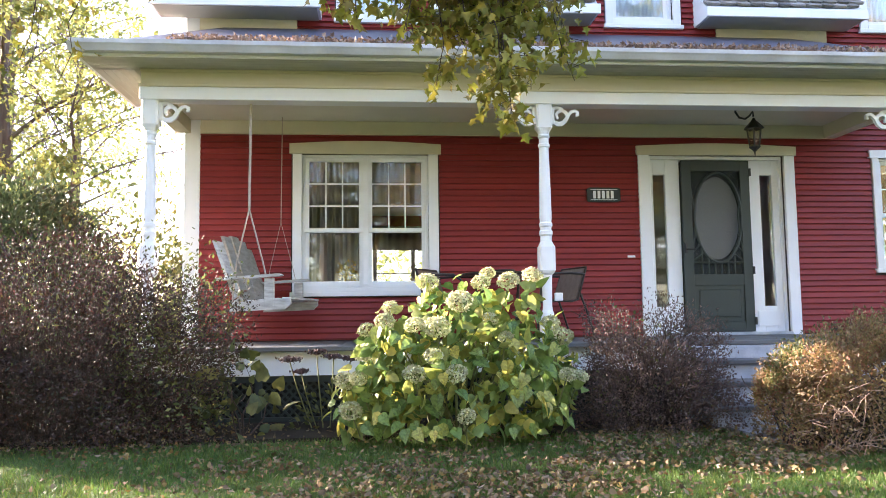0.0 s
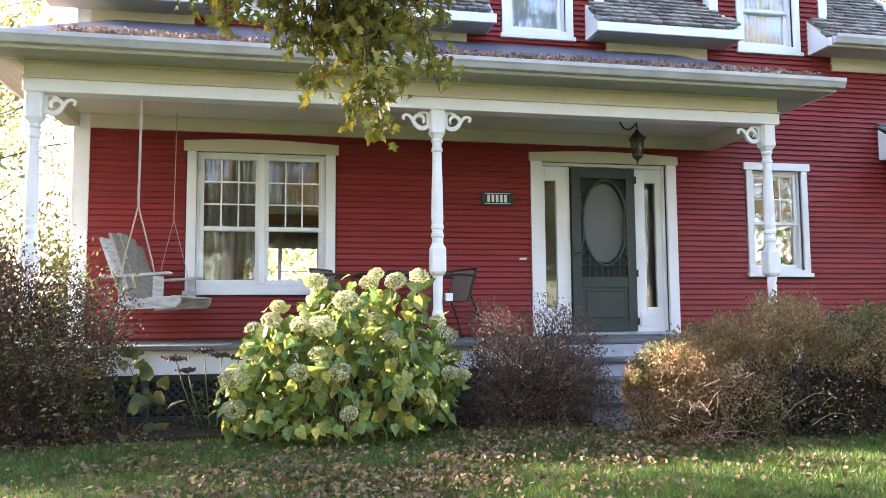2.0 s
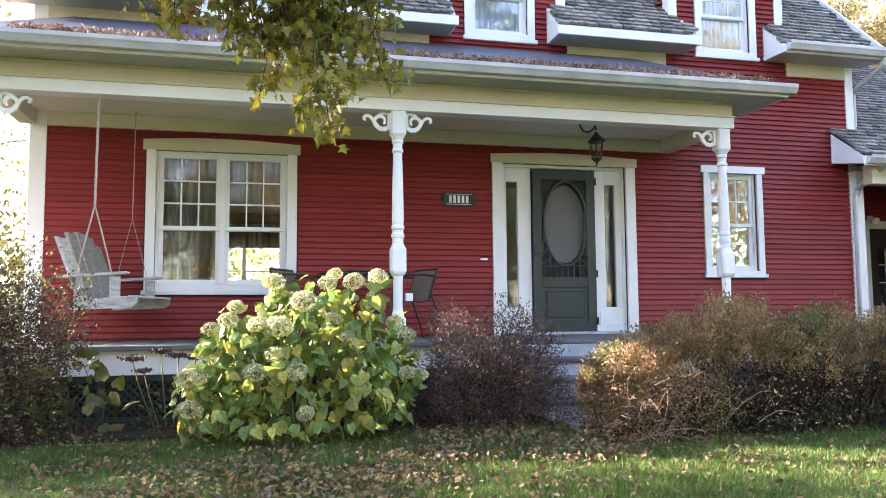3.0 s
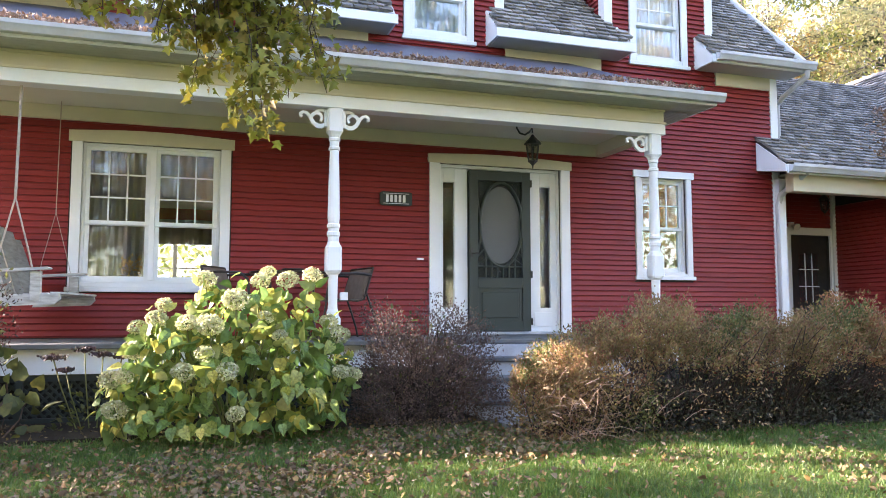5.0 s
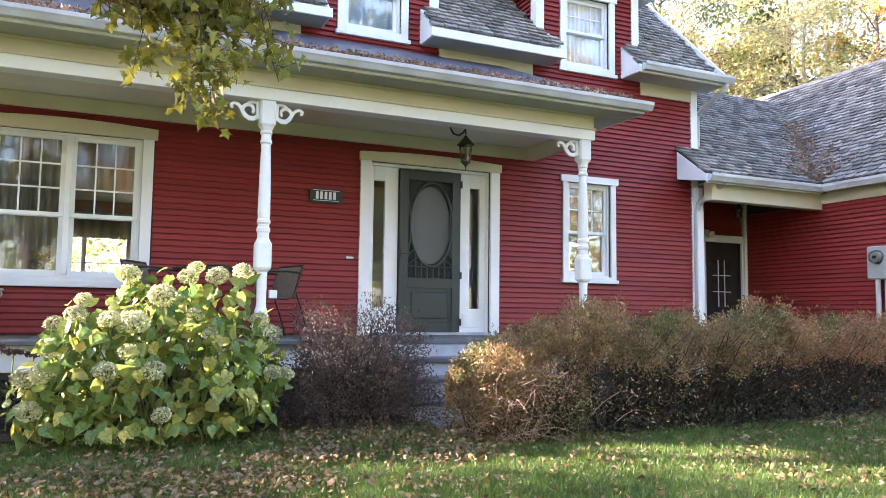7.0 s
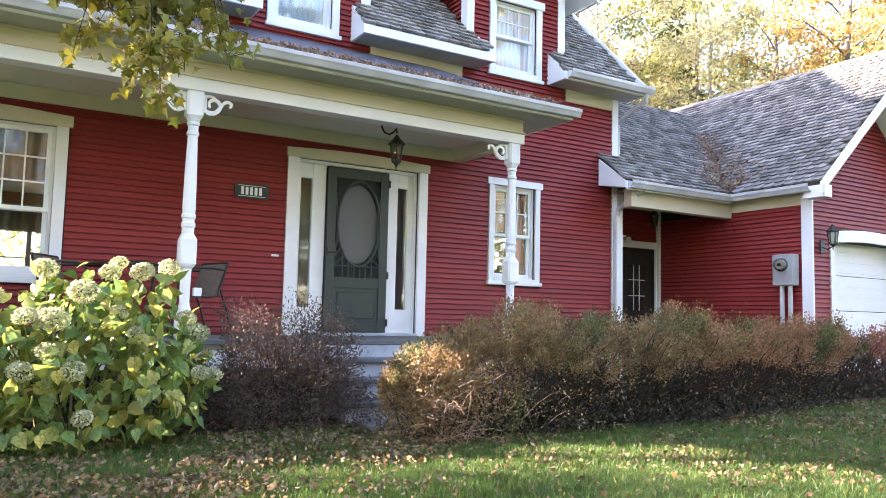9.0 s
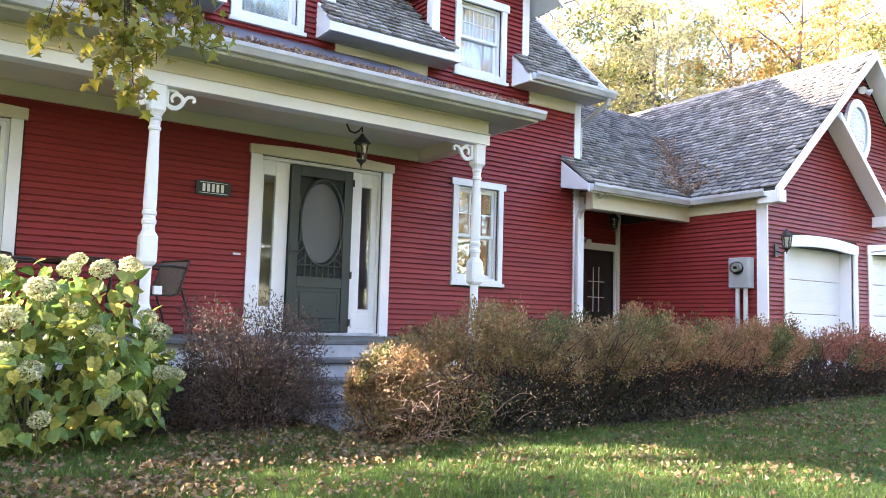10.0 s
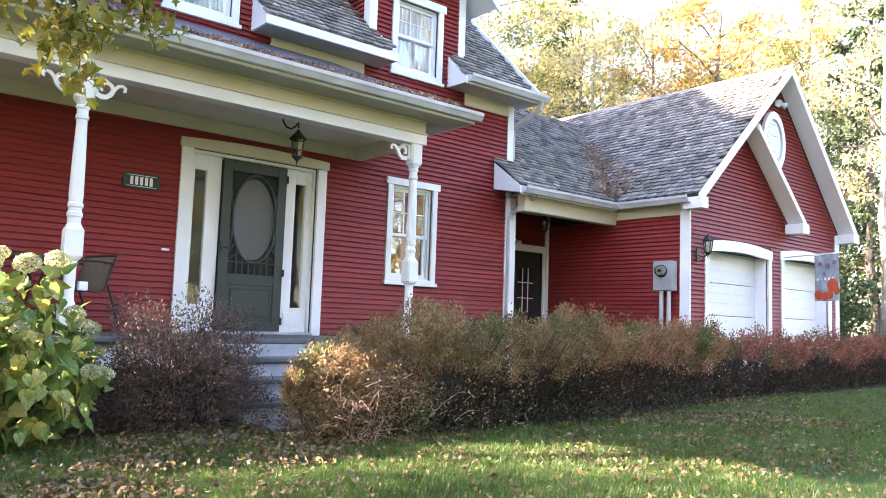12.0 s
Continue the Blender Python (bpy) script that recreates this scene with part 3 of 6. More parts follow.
def window(name, label, o, t, units, arch=0.0, cols=3, rows=3, split=0.53, glass=GLASS):
    x0, x1, z0, z1 = o
    w = thing(name, label, "window", kind="structure", at=((x0 + x1) / 2, W, z0))
    c = (x0 + x1) / 2
    def loc(r):
        return (r[0] - c, r[1] - c, r[2] - W, r[3] - W, r[4] - z0, r[5] - z0)
    boxes("casing", [loc((t[0] + 0.015, x0, W - 0.035, W + 0.03, t[2] + 0.05, z1)), loc((x1, t[1] - 0.015, W - 0.035, W + 0.03, t[2] + 0.05, z1))], WHITE, w, "white casing boards", 0.004)
    boxes("window_sill", [loc((t[0] - 0.01, t[1] + 0.01, W - 0.06, W + 0.03, t[2], t[2] + 0.05)), loc((x0, x1, W - 0.035, W + 0.03, t[2] + 0.05, z0))], WHITE, w, "white window sill", 0.004)
    bm = bmesh.new()
    n = 12
    pts = [(t[0] - 0.02 + (t[1] - t[0] + 0.04) * i / n, t[3] - 0.005 + arch * math.sin(math.pi * i / n)) for i in range(n + 1)]
    prism(bm, [(a - c, b - z0) for a, b in [(t[0] - 0.02, z1), (t[1] + 0.02, z1)] + pts[::-1]], "y", -0.045, 0.03)
    part("head_casing", bm, CREAM if arch else WHITE, w, "gently arched head board" if arch else "")
    boxes("jamb", [loc((x0, x0 + 0.03, W + 0.03, W + 0.16, z0, z1)), loc((x1 - 0.03, x1, W + 0.03, W + 0.16, z0, z1)), loc((x0 + 0.03, x1 - 0.03, W + 0.03, W + 0.16, z1 - 0.03, z1)),
                   loc((x0 + 0.03, x1 - 0.03, W + 0.03, W + 0.16, z0, z0 + 0.03))], WHITE, w)
    step = (x1 - x0 - 0.06) / units
    for i in range(units):
        a, b = x0 + 0.03 + i * step, x0 + 0.03 + (i + 1) * step
        if i:
            boxes("mullion", [loc((a - 0.03, a + 0.03, W + 0.0, W + 0.12, z0 + 0.03, z1 - 0.03))], WHITE, w, "", 0.003)
        a, b = a + (0.03 if i else 0), b - (0.03 if i < units - 1 else 0)
        zm = z0 + (z1 - z0) * (1 - split)
        for up in (0, 1):
            sash(w, a - c, b - c, (zm - 0.02 if up else z0 + 0.03) - z0, (z1 - 0.03 if up else zm + 0.02) - z0, 0.05 if up else 0.085, cols if up else 0, rows if up else 0, glass=glass)
    return w


window("window_1", "double-hung twin window with white muntins and cream arched head", OPEN[0], TRIM[0], 2, 0.035, split=0.57)
window("window_2", "narrow white double-hung window with gridded upper sash", OPEN[2], TRIM[2], 1, 0.0, 3, 2, glass=SKYGLASS)
for i in range(3):
    window("window_%d" % (i + 3), "white double-hung upstairs window with sheer curtains", UPPER[i], UTRIM[i], 1, 0.0, 3, 2, 0.5, glass=SKYGLASS)


def curtain(x0, x1, y, z0, z1, material, label, waves=7, deep=0.03):
    n = waves * 8
    bm = bmesh.new()
    rows = []
    for j in range(7):
        z = z0 + (z1 - z0) * j / 6
        row = []
        for i in range(n + 1):
            f = i / n
            amp = deep * (1.15 - 0.5 * j / 6)
            row.append(bm.verts.new((x0 + (x1 - x0) * f, y + amp * math.sin(f * waves * math.tau + 0.4 * math.sin(j)), z)))
        rows.append(row)
    for a, b in zip(rows, rows[1:]):
        for i in range(n):
            bm.faces.new((a[i], a[i + 1], b[i + 1], b[i]))
    bmesh.ops.solidify(bm, geom=bm.faces[:], thickness=0.004)
    ob = part("curtain", bm, material)
    return tagged(ob, label, "curtain", "curtains")


garden_window = thing("window_6", "wide three-light garden window in the far wall of the living room", "window", kind="structure", at=(0.5, 16.8, 1.35))
boxes("window_frame", [(-1.25, 1.25, 0.03, 0.11, 0.0, 0.07), (-1.25, 1.25, 0.03, 0.11, 1.2, 1.27)] + [(x - 0.045, x + 0.045, 0.03, 0.11, 0.07, 1.2) for x in (-1.205, -0.42, 0.42, 1.205)], WHITE, garden_window, "white window frame", 0.004)
boxes("muntin", [(-1.16, 1.16, 0.05, 0.08, 0.56, 0.59)], WHITE, garden_window)
curtain(-0.80, 1.80, 16.68, 2.42, 2.95, CURTAIN, "short beige valance over the garden window", 14)
curtain(6.20, 6.36, W + 0.2, 1.52, 2.82, SHEER, "sheer white curtain drawn to one side of the window", 5)
curtain(-0.80, 0.0, W + 0.3, 0.9, 2.95, CURTAIN, "long beige curtain hanging behind the window", 9)
curtain(0.05, 0.78, W + 0.34, 2.30, 2.95, CURTAIN, "short beige valance behind the window", 6)
for a, b, c, d in UPPER:
    curtain(a + 0.04, b - 0.04, W + 0.142, c + 0.035, d - 0.035, SHEER, "sheer white curtain hanging across the window", 9, 0.010)
    curtain(a - 0.05, a + 0.22, W + 0.27, c + 0.02, d + 0.05, SHEER, "sheer white curtain drawn to the side", 4)
    curtain(b - 0.22, b + 0.05, W + 0.27, c + 0.02, d + 0.05, SHEER, "sheer white curtain drawn to the side", 4)

# ---- front door ----
door = thing("door_1", "dark green screen door with oval insert between narrow sidelights", "door", kind="structure", at=(4.155, W, DECK_Z))
def dbox(name, rows, material, label="", bevel=0.003, parent=None):
    return boxes(name, [(a - 4.155, b - 4.155, c - W, d - W, e - DECK_Z, f - DECK_Z) for a, b, c, d, e, f in rows], material, parent or door, label, bevel)
dbox("casing", [(3.19, 3.33, W - 0.04, W + 0.03, 0.70, 2.84), (4.99, 5.12, W - 0.04, W + 0.03, 0.70, 2.84)], WHITE, "white door casing")
bm = bmesh.new()
pts = [(-0.985 + 1.97 * i / 12, 2.245 + 0.035 * math.sin(math.pi * i / 12)) for i in range(13)]
prism(bm, [(-0.985, 2.14), (0.985, 2.14)] + pts[::-1], "y", -0.055, 0.03)
part("head_casing", bm, CREAM, door, "cream arched head board")
dbox("jamb", [(3.33, 3.36, W + 0.03, W + 0.2, .70, 2.84), (4.96, 4.99, W + 0.03, W + 0.2, .70, 2.84), (3.36, 4.96, W + 0.03, W + 0.2, 2.80, 2.84)], WHITE)
for a, b, g0, g1 in ((3.36, 3.725, 3.40, 3.55), (4.585, 4.96, 4.73, 4.88)):
    s = dbox("sidelight", [(a, g0, W + 0.07, W + 0.13, .70, 2.80), (g1, b, W + 0.07, W + 0.13, .70, 2.80), (g0, g1, W + 0.07, W + 0.13, .70, 1.04), (g0, g1, W + 0.07, W + 0.13, 2.62, 2.80)], WHITE, "white sidelight panel")
    dbox("pane", [(g0, g1, W + 0.09, W + 0.096, 1.04, 2.62)], GLASS, "narrow sidelight glass", 0, s).visible_shadow = False
    dbox("moulding", [(a + 0.05, b - 0.05, W + 0.06, W + 0.07, 0.80, 0.98)], WHITE, "", 0.003, s)
dbox("threshold", [(3.33, 4.99, W - 0.07, W + 0.2, .702, .735)], STONE, "pale stone threshold", 0.005)
leaf = dbox("door_leaf", [(3.735, 3.85, W + 0.02, W + 0.06, .74, 2.79), (4.46, 4.575, W + 0.02, W + 0.06, .74, 2.79), (3.85, 4.46, W + 0.02, W + 0.06, 2.66, 2.79),
                          (3.85, 4.46, W + 0.02, W + 0.06, 1.29, 1.42), (3.85, 4.46, W + 0.02, W + 0.06, .74, .86), (3.85, 4.46, W + 0.035, W + 0.05, .86, 1.29)], GREEN, "dark green screen door leaf")
dbox("raised_panel", [(3.90, 4.41, W + 0.024, W + 0.036, .91, 1.24)], GREEN, "", 0.01, leaf)
# oval ring and turned sticks of the screen door
bm = bmesh.new()
ring = [(0.02 + 0.290 * math.cos(a * math.tau / 40), 0.035, 1.40 + 0.54 * math.sin(a * math.tau / 40)) for a in range(41)]
tube(bm, ring, 0.017, 8)
for x in (-0.20, -0.12, -0.04, 0.04, 0.12, 0.20):
    low = 1.385 - 0.53 * math.sqrt(max(0, 1 - (x / 0.265) ** 2))
    tube(bm, [(x, 0.035, 0.71), (x, 0.035, low + 0.01)], 0.012, 6)
tube(bm, [(-0.31, 0.035, 0.86), (0.31, 0.035, 0.86)], 0.011, 6)
for s in (-1, 1):
    for a in (200, 215, 230):
        q = radians(a)
        tube(bm, [(s * 0.265 * math.cos(q) * -1, 0.035, 1.385 + 0.53 * math.sin(q)), (s * 0.31, 0.035, 1.385 + 0.53 * math.sin(q) - 0.10)], 0.011, 6)
    tube(bm, [(s * 0.31, 0.035, 1.75), (s * 0.27, 0.035, 1.45), (s * 0.275, 0.035, 1.2), (s * 0.31, 0.035, 0.98)], 0.011, 6)
part("fretwork", bm, GREEN, leaf, "dark green oval fretwork")
SCREEN = bpy.data.materials.new("screen_mesh")
SCREEN.use_nodes = True
sn, sl = SCREEN.node_tree.nodes, SCREEN.node_tree.links
st, sx = sn.new("ShaderNodeBsdfTransparent"), sn.new("ShaderNodeMixShader")
sn["Principled BSDF"].inputs["Base Color"].default_value = rgb(0.05, 0.055, 0.05)
sn["Principled BSDF"].inputs["Roughness"].default_value = 0.7
sx.inputs[0].default_value = 0.36
sl.new(st.outputs[0], sx.inputs[1])
sl.new(sn["Principled BSDF"].outputs[0], sx.inputs[2])
sl.new(sx.outputs[0], sn["Material Output"].inputs[0])
dbox("screen", [(3.84, 4.47, W + 0.05, W + 0.053, 1.40, 2.68)], SCREEN, "dark insect screen", 0, leaf)
dbox("inner_door", [(3.735, 4.575, W + 0.15, W + 0.19, .74, 2.79)], GREEN, "dark inner door")
FROST = mat("frosted_glass", (0.72, 0.74, 0.76), (0.62, 0.64, 0.66), rough=0.25, scale=3, fine=60, bump=0.05)
bm = bmesh.new()
prism(bm, [(0.045 + 0.275 * math.cos(a * math.tau / 36), 1.405 + 0.50 * math.sin(a * math.tau / 36)) for a in range(36)], "y", 0.13, 0.15)
part("oval_glass", bm, FROST, door, "pale frosted oval glass")
bm = bmesh.new()
tube(bm, [(-0.40, -0.005, 1.02), (-0.36, -0.03, 1.02), (-0.30, -0.03, 1.015)], 0.009, 8)
box(bm, -0.41, -0.385, -0.01, 0.03, 0.97, 1.09)
part("door_handle", bm, BLACK, door, "black lever handle")
boxes("hinge", [(0.415, 0.435, 0.0, 0.025, z, z + 0.09) for z in (0.12, 0.72, 1.9)], BLACK, door, "black hinges")

# ---- breezeway and garage ----
GX, GY = 10.6, 6.6           # near corner of the garage
wall_breezeway = wall_slab("wall_breezeway", "red clapboard back wall of the recessed side entry", [(8.42, 9.70, 9.6, 9.75, 0, 3.2), (9.70, 10.48, 9.6, 9.75, 2.24, 3.2), (10.48, GX, 9.6, 9.75, 0, 3.2)])
siding(wall_breezeway, Matrix.Translation((8.5, 9.6, 0)), GX - 8.5, 0.2, 2.95, [(1.05, 2.08, 0, 2.36)])
door_2 = thing("door_2", "black side door with a gridded window and white casing", "door", kind="structure", at=(10.09, 9.6, 0.2))
boxes("casing", [(-0.53, -0.40, -0.035, 0.03, 0, 2.05), (0.40, 0.51, -0.035, 0.03, 0, 2.05), (-0.55, 0.53, -0.045, 0.03, 2.05, 2.17)], WHITE, door_2, "white door casing", 0.004)
boxes("door_leaf", [(-0.40, 0.40, 0.05, 0.09, 0, 2.05)], BLACK, door_2, "black door leaf", 0.004)
boxes("pane", [(-0.2, 0.2, 0.04, 0.046, 0.95, 1.75)], GLASS, door_2, "small window pane")
boxes("muntin", [(-0.2, 0.2, 0.03, 0.04, z, z + 0.015) for z in (1.2, 1.48)] + [(x, x + 0.015, 0.031, 0.04, 0.95, 1.75) for x in (-0.08, 0.06)], WHITE, door_2)
tagged(boxes("ceiling_breezeway", [(8.5, GX - 0.01, 8.08, 9.6, 2.93, 2.97)], SOFFIT), "pale ceiling of the recessed entry", "ceiling", kind="structure")

wall_garage_side = wall_slab("wall_garage_side", "red clapboard side wall of the garage", [(GX, GX + 0.15, GY + 0.15, 13.5, 0, 3.0)])
siding(wall_garage_side, Matrix.Translation((GX, GY, 0)) @ Matrix.Rotation(radians(-90), 4, "Z") @ Matrix.Translation((-3.0, 0, 0)), 2.86, 0.15, 2.75)
boxes("frieze", [(GX - 0.030, GX + 0.001, GY + 0.15, 8.0, 2.75, 3.0)], CREAM, wall_garage_side, "cream frieze board")
boxes("corner_board", [(GX - 0.035, GX + 0.005, GY - 0.028, GY + 0.15, 0.1, 3.0)], WHITE, wall_garage_side, "white corner board", 0.004)

SL, EZ, SLB = 0.915, 3.02, 0.787      # pitch of the garage roof, eave height, pitch of the breezeway roof
EX0, AX, EX1 = 10.40, 13.36, 16.05    # left eave, ridge, right eave
BAX, BX_1 = 12.15, 13.90              # ridge and right eave of the small inner gable
bz = EZ + SL * (BAX - EX0)
az = EZ + SL * (AX - EX0)
sr = (az - 2.93) / (EX1 - AX)
D1, D2 = (11.12, 13.05, 0.1, 2.24), (13.62, 15.42, 0.1, 2.28)
GXR = 15.86
gable_edge = lambda z: (max(0.0, (z - EZ + 0.06) / SL - (GX - EX0)), GXR - GX - max(0.0, (z - 2.92) / sr))
wall_garage = holed("wall_garage", "red clapboard garage front under a tall gable", GX, GXR, 0, 2.95, [D1, D2], GY, GY + 0.15)
siding(wall_garage, Matrix.Translation((GX, GY, 0)), GXR - GX, 0.12, 5.5,
       [(D1[0] - GX - 0.1, D1[1] - GX + 0.1, 0, 2.40), (D2[0] - GX - 0.1, D2[1] - GX + 0.1, 0, 2.44)], gable_edge)
bm = bmesh.new()
prism(bm, [(GX, 2.95), (GXR, 2.95), (AX, az - 0.2)], "y", GY, GY + 0.15)
part("gable_panel", bm, UNDERLAY, wall_garage)
boxes("corner_board", [(GXR - 0.14, GXR + 0.03, GY - 0.03, GY + 0.16, 0, 2.9)], WHITE, wall_garage, "white corner board", 0.004)
tagged(boxes("wall_garage_rear", [(GX, GXR, 13.4, 13.5, 0, 3.0), (GXR - 0.1, GXR, GY + 0.16, 13.4, 0, 3.0)], SIDING), "red rear and right garage walls", "wall", kind="structure")

for nm, d, y in (("garage_door_1", D1, GY), ("garage_door_2", D2, GY)):
    g = thing(nm, "white panelled overhead garage door with arched casing", "garage door", kind="structure", at=((d[0] + d[1]) / 2, y, 0.1))
    w, h = (d[1] - d[0]) / 2, d[3] - 0.1
    bm = bmesh.new()
    pts = [(-w - 0.13 + (2 * w + 0.26) * i / 12, h + 0.13 + 0.07 * math.sin(math.pi * i / 12)) for i in range(13)]
    low = [(w - 2 * w * i / 12, h - 0.03 + 0.05 * math.sin(math.pi * i / 12)) for i in range(13)]
    prism(bm, [(-w - 0.13, h - 0.03)] + low[::-1] + [(w + 0.13, h - 0.03)] + pts[::-1], "y", -0.04, 0.02)
    part("head_casing", bm, WHITE, g, "white arched head board")
    boxes("casing", [(-w - 0.11, -w, -0.035, 0.02, 0, h - 0.03), (w, w + 0.11, -0.035, 0.02, 0, h - 0.03)], WHITE, g, "white casing", 0.004)
    boxes("jamb", [(-w, -w + 0.02, 0.02, 0.28, 0, h), (w - 0.02, w, 0.02, 0.28, 0, h)], WHITE, g)
    for i in range(4):
        z = i * (h + 0.04) / 4
        p = boxes("panel", [(-w + 0.02, w - 0.02, 0.22, 0.26, z + 0.004, z + (h + 0.04) / 4 - 0.004)], WHITE, g, "white door section", 0.006)
        boxes("embossing", [(-w + 0.06, w - 0.06, 0.216, 0.221, z + 0.05 + k * 0.16, z + 0.05 + k * 0.16 + 0.10) for k in range(3)], WHITE, p, "", 0.004)

# oval gable window
ow = thing("oval_window", "white framed oval window high in the gable", "window", kind="structure", at=(13.20, GY - 0.03, 4.36))
bm = bmesh.new()
n = 40
for k in range(n):
    a0, a1 = k * math.tau / n, (k + 1) * math.tau / n
    q = [(r * math.cos(a) * 0.72, r * math.sin(a)) for r, a in ((0.55, a0), (0.55, a1), (0.41, a1), (0.41, a0))]
    prism(bm, q, "y", -0.05, 0.01)
bmesh.ops.remove_doubles(bm, verts=bm.verts, dist=0.0005)
part("window_frame", bm, WHITE, ow, "white oval frame")
bm = bmesh.new()
prism(bm, [(0.42 * 0.72 * math.cos(k * math.tau / n), 0.42 * math.sin(k * math.tau / n)) for k in range(n)], "y", -0.03, -0.024)
part("pane", bm, GLASS, ow)

# garage and breezeway roofs
roof_garage = thing("roof_garage", "grey shingle garage roof with white rake boards", "roof", kind="structure")
RF, RBACK = GY - 0.30, 12.6
bm = bmesh.new()
def slope(bm, xa, za, xb, zb, y0, y1, t=0.10):
    prism(bm, [(xa, za), (xb, zb), (xb, zb - t), (xa, za - t)], "y", y0, y1)
slope(bm, EX0, EZ, AX, az, RF, RBACK)
slope(bm, AX, az, EX1, 2.93, RF, RBACK)
part("roof_deck", bm, UNDERLAY, roof_garage)
def rake(xa, za, xb, zb, y, d=0.17):
    bm = bmesh.new()
    slope(bm, xa, za + 0.02, xb, zb + 0.02, y - 0.03, y, d)
    part("rake_board", bm, WHITE, roof_garage, "white rake board")
rake(EX0 - 0.04, EZ - 0.03, AX, az, RF)
rake(AX, az, EX1, 2.93, RF)
bm = bmesh.new()
slope(bm, BAX, bz - 0.16, BX_1, EZ - 0.12, RF, GY - 0.029, 0.09)
part("inner_gable", bm, WHITE, roof_garage, "inner gable overhang with a grey-white soffit")
rake(BAX + 0.02, bz - 0.19, BX_1, EZ - 0.14, RF - 0.004, 0.12)
bm = bmesh.new()
slope(bm, EX0, EZ - 0.102, AX, az - 0.102, RF + 0.001, GY - 0.001, 0.01)
slope(bm, AX, az - 0.102, EX1, 2.93 - 0.102, RF + 0.001, GY - 0.001, 0.01)
part("soffit", bm, WHITE, roof_garage, "white soffit under the rakes")
for x, z, y in ((BX_1, 2.78, RF), (EX1, 2.80, RF), (EX0 + 0.16, 2.85, RF)):
    lo, hi = (x - 0.17, x + 0.01) if x < GX else (x - 0.22, x + 0.03)
    boxes("eave_return", [(lo, hi, y - 0.05, y + 0.29, z - 0.05, z + 0.13)], WHITE, roof_garage, "boxed white eave return", 0.006)
d = Vector((1, 0, SL)).normalized()
VL = math.hypot(AX - EX0, az - EZ)
near = lambda a, r: a < 2.55 and r < 1.55        # the lower front of the slope, tab by tab
shingles("shingle", roof_garage, (EX0, RF, EZ + 0.005), (0, 1, 0), d, RBACK - RF, VL - 0.13, near, single=True, seed=11)
shingles("shingles", roof_garage, (EX0, RF, EZ + 0.005), (0, 1, 0), d, RBACK - RF, VL - 0.13, lambda a, r: not near(a, r), seed=12, label="weathered grey shingles")
shingles("shingles", roof_garage, (EX1, RF, 2.935), (0, 1, 0), Vector((-1, 0, sr)), 6.2, math.hypot(EX1 - AX, az - 2.93) - 0.13, seed=13, label="weathered grey shingles", wide=0.3)
bm = bmesh.new()
tube(bm, [(AX, RF, az - 0.012), (AX, RBACK, az - 0.012)], 0.045, 10)
part("ridge_cap", bm, RIDGE, roof_garage, "pale ridge cap")
# gutter along the garage's left eave
bm = bmesh.new()
gutter(bm, 0, 1.32, 0, 0)
ob = part("gutter", bm, GUTTER, roof_garage, "white metal gutter")
ob.matrix_local = Matrix.Translation((EX0 - 0.10, 7.78, 2.90)) @ Matrix.Rotation(radians(-90), 4, "Z")

roof_breezeway = thing("roof_breezeway", "grey shingle roof over the recessed side entry", "roof", kind="structure")
BE, BR = 7.90, 10.8          # its eave and ridge
bre = EZ + SLB * (BR - BE)
bm = bmesh.new()
prism(bm, [(BE, EZ), (BR, bre), (BR, bre - 0.1), (BE, EZ - 0.1)], "x", 8.14, 13.0)
prism(bm, [(BR, bre), (13.7, EZ), (13.7, EZ - 0.1), (BR, bre - 0.1)], "x", 8.5, 13.0)
part("roof_deck", bm, UNDERLAY, roof_breezeway)
bm = bmesh.new()
prism(bm, [(BE, EZ - 0.11), (W - 0.03, EZ - 0.01), (W - 0.03, EZ + 0.40), (BE, EZ - 0.01)], "x", 8.12, 8.15)
prism(bm, [(BE, EZ - 0.108), (W - 0.03, EZ - 0.008), (W - 0.03, EZ + 0.01), (BE, EZ - 0.09)], "x", 8.15, 8.45)
part("eave_end", bm, WHITE, roof_breezeway, "white boxed eave end")
shingles("shingles", roof_breezeway, (8.12, BE, EZ + 0.005), (1, 0, 0), Vector((0, 1, SLB)), 5.78, math.hypot(BR - BE, bre - EZ),
         lambda s, r: (r < 0.7 or s > 0.33) and 8.12 + s < EX0 + r / math.hypot(1, SLB) * SLB / SL + 0.22, seed=15, label="weathered grey shingles")
boxes("beam", [(8.34, GX + 0.02, 8.0, 8.16, 2.66, 2.93)], CREAM, roof_breezeway, "cream beam over the side entry", 0.005)
boxes("fascia", [(8.14, EX0 + 0.02, BE - 0.015, BE + 0.01, 2.88, 3.01)], WHITE, roof_breezeway, "white fascia")
boxes("soffit", [(8.42, EX0 + 0.2, BE + 0.012, 8.0, 2.90, 2.925)], SOFFIT, roof_breezeway)
bm = bmesh.new()
gutter(bm, 8.16, EX0 - 0.0, BE - 0.12, 2.90)
part("gutter", bm, GUTTER, roof_breezeway, "white metal gutter")
boxes("corner_post", [(8.42, 8.54, 8.38, 8.47, 0.1, 2.9)], WHITE, roof_breezeway, "white pilaster", 0.004)

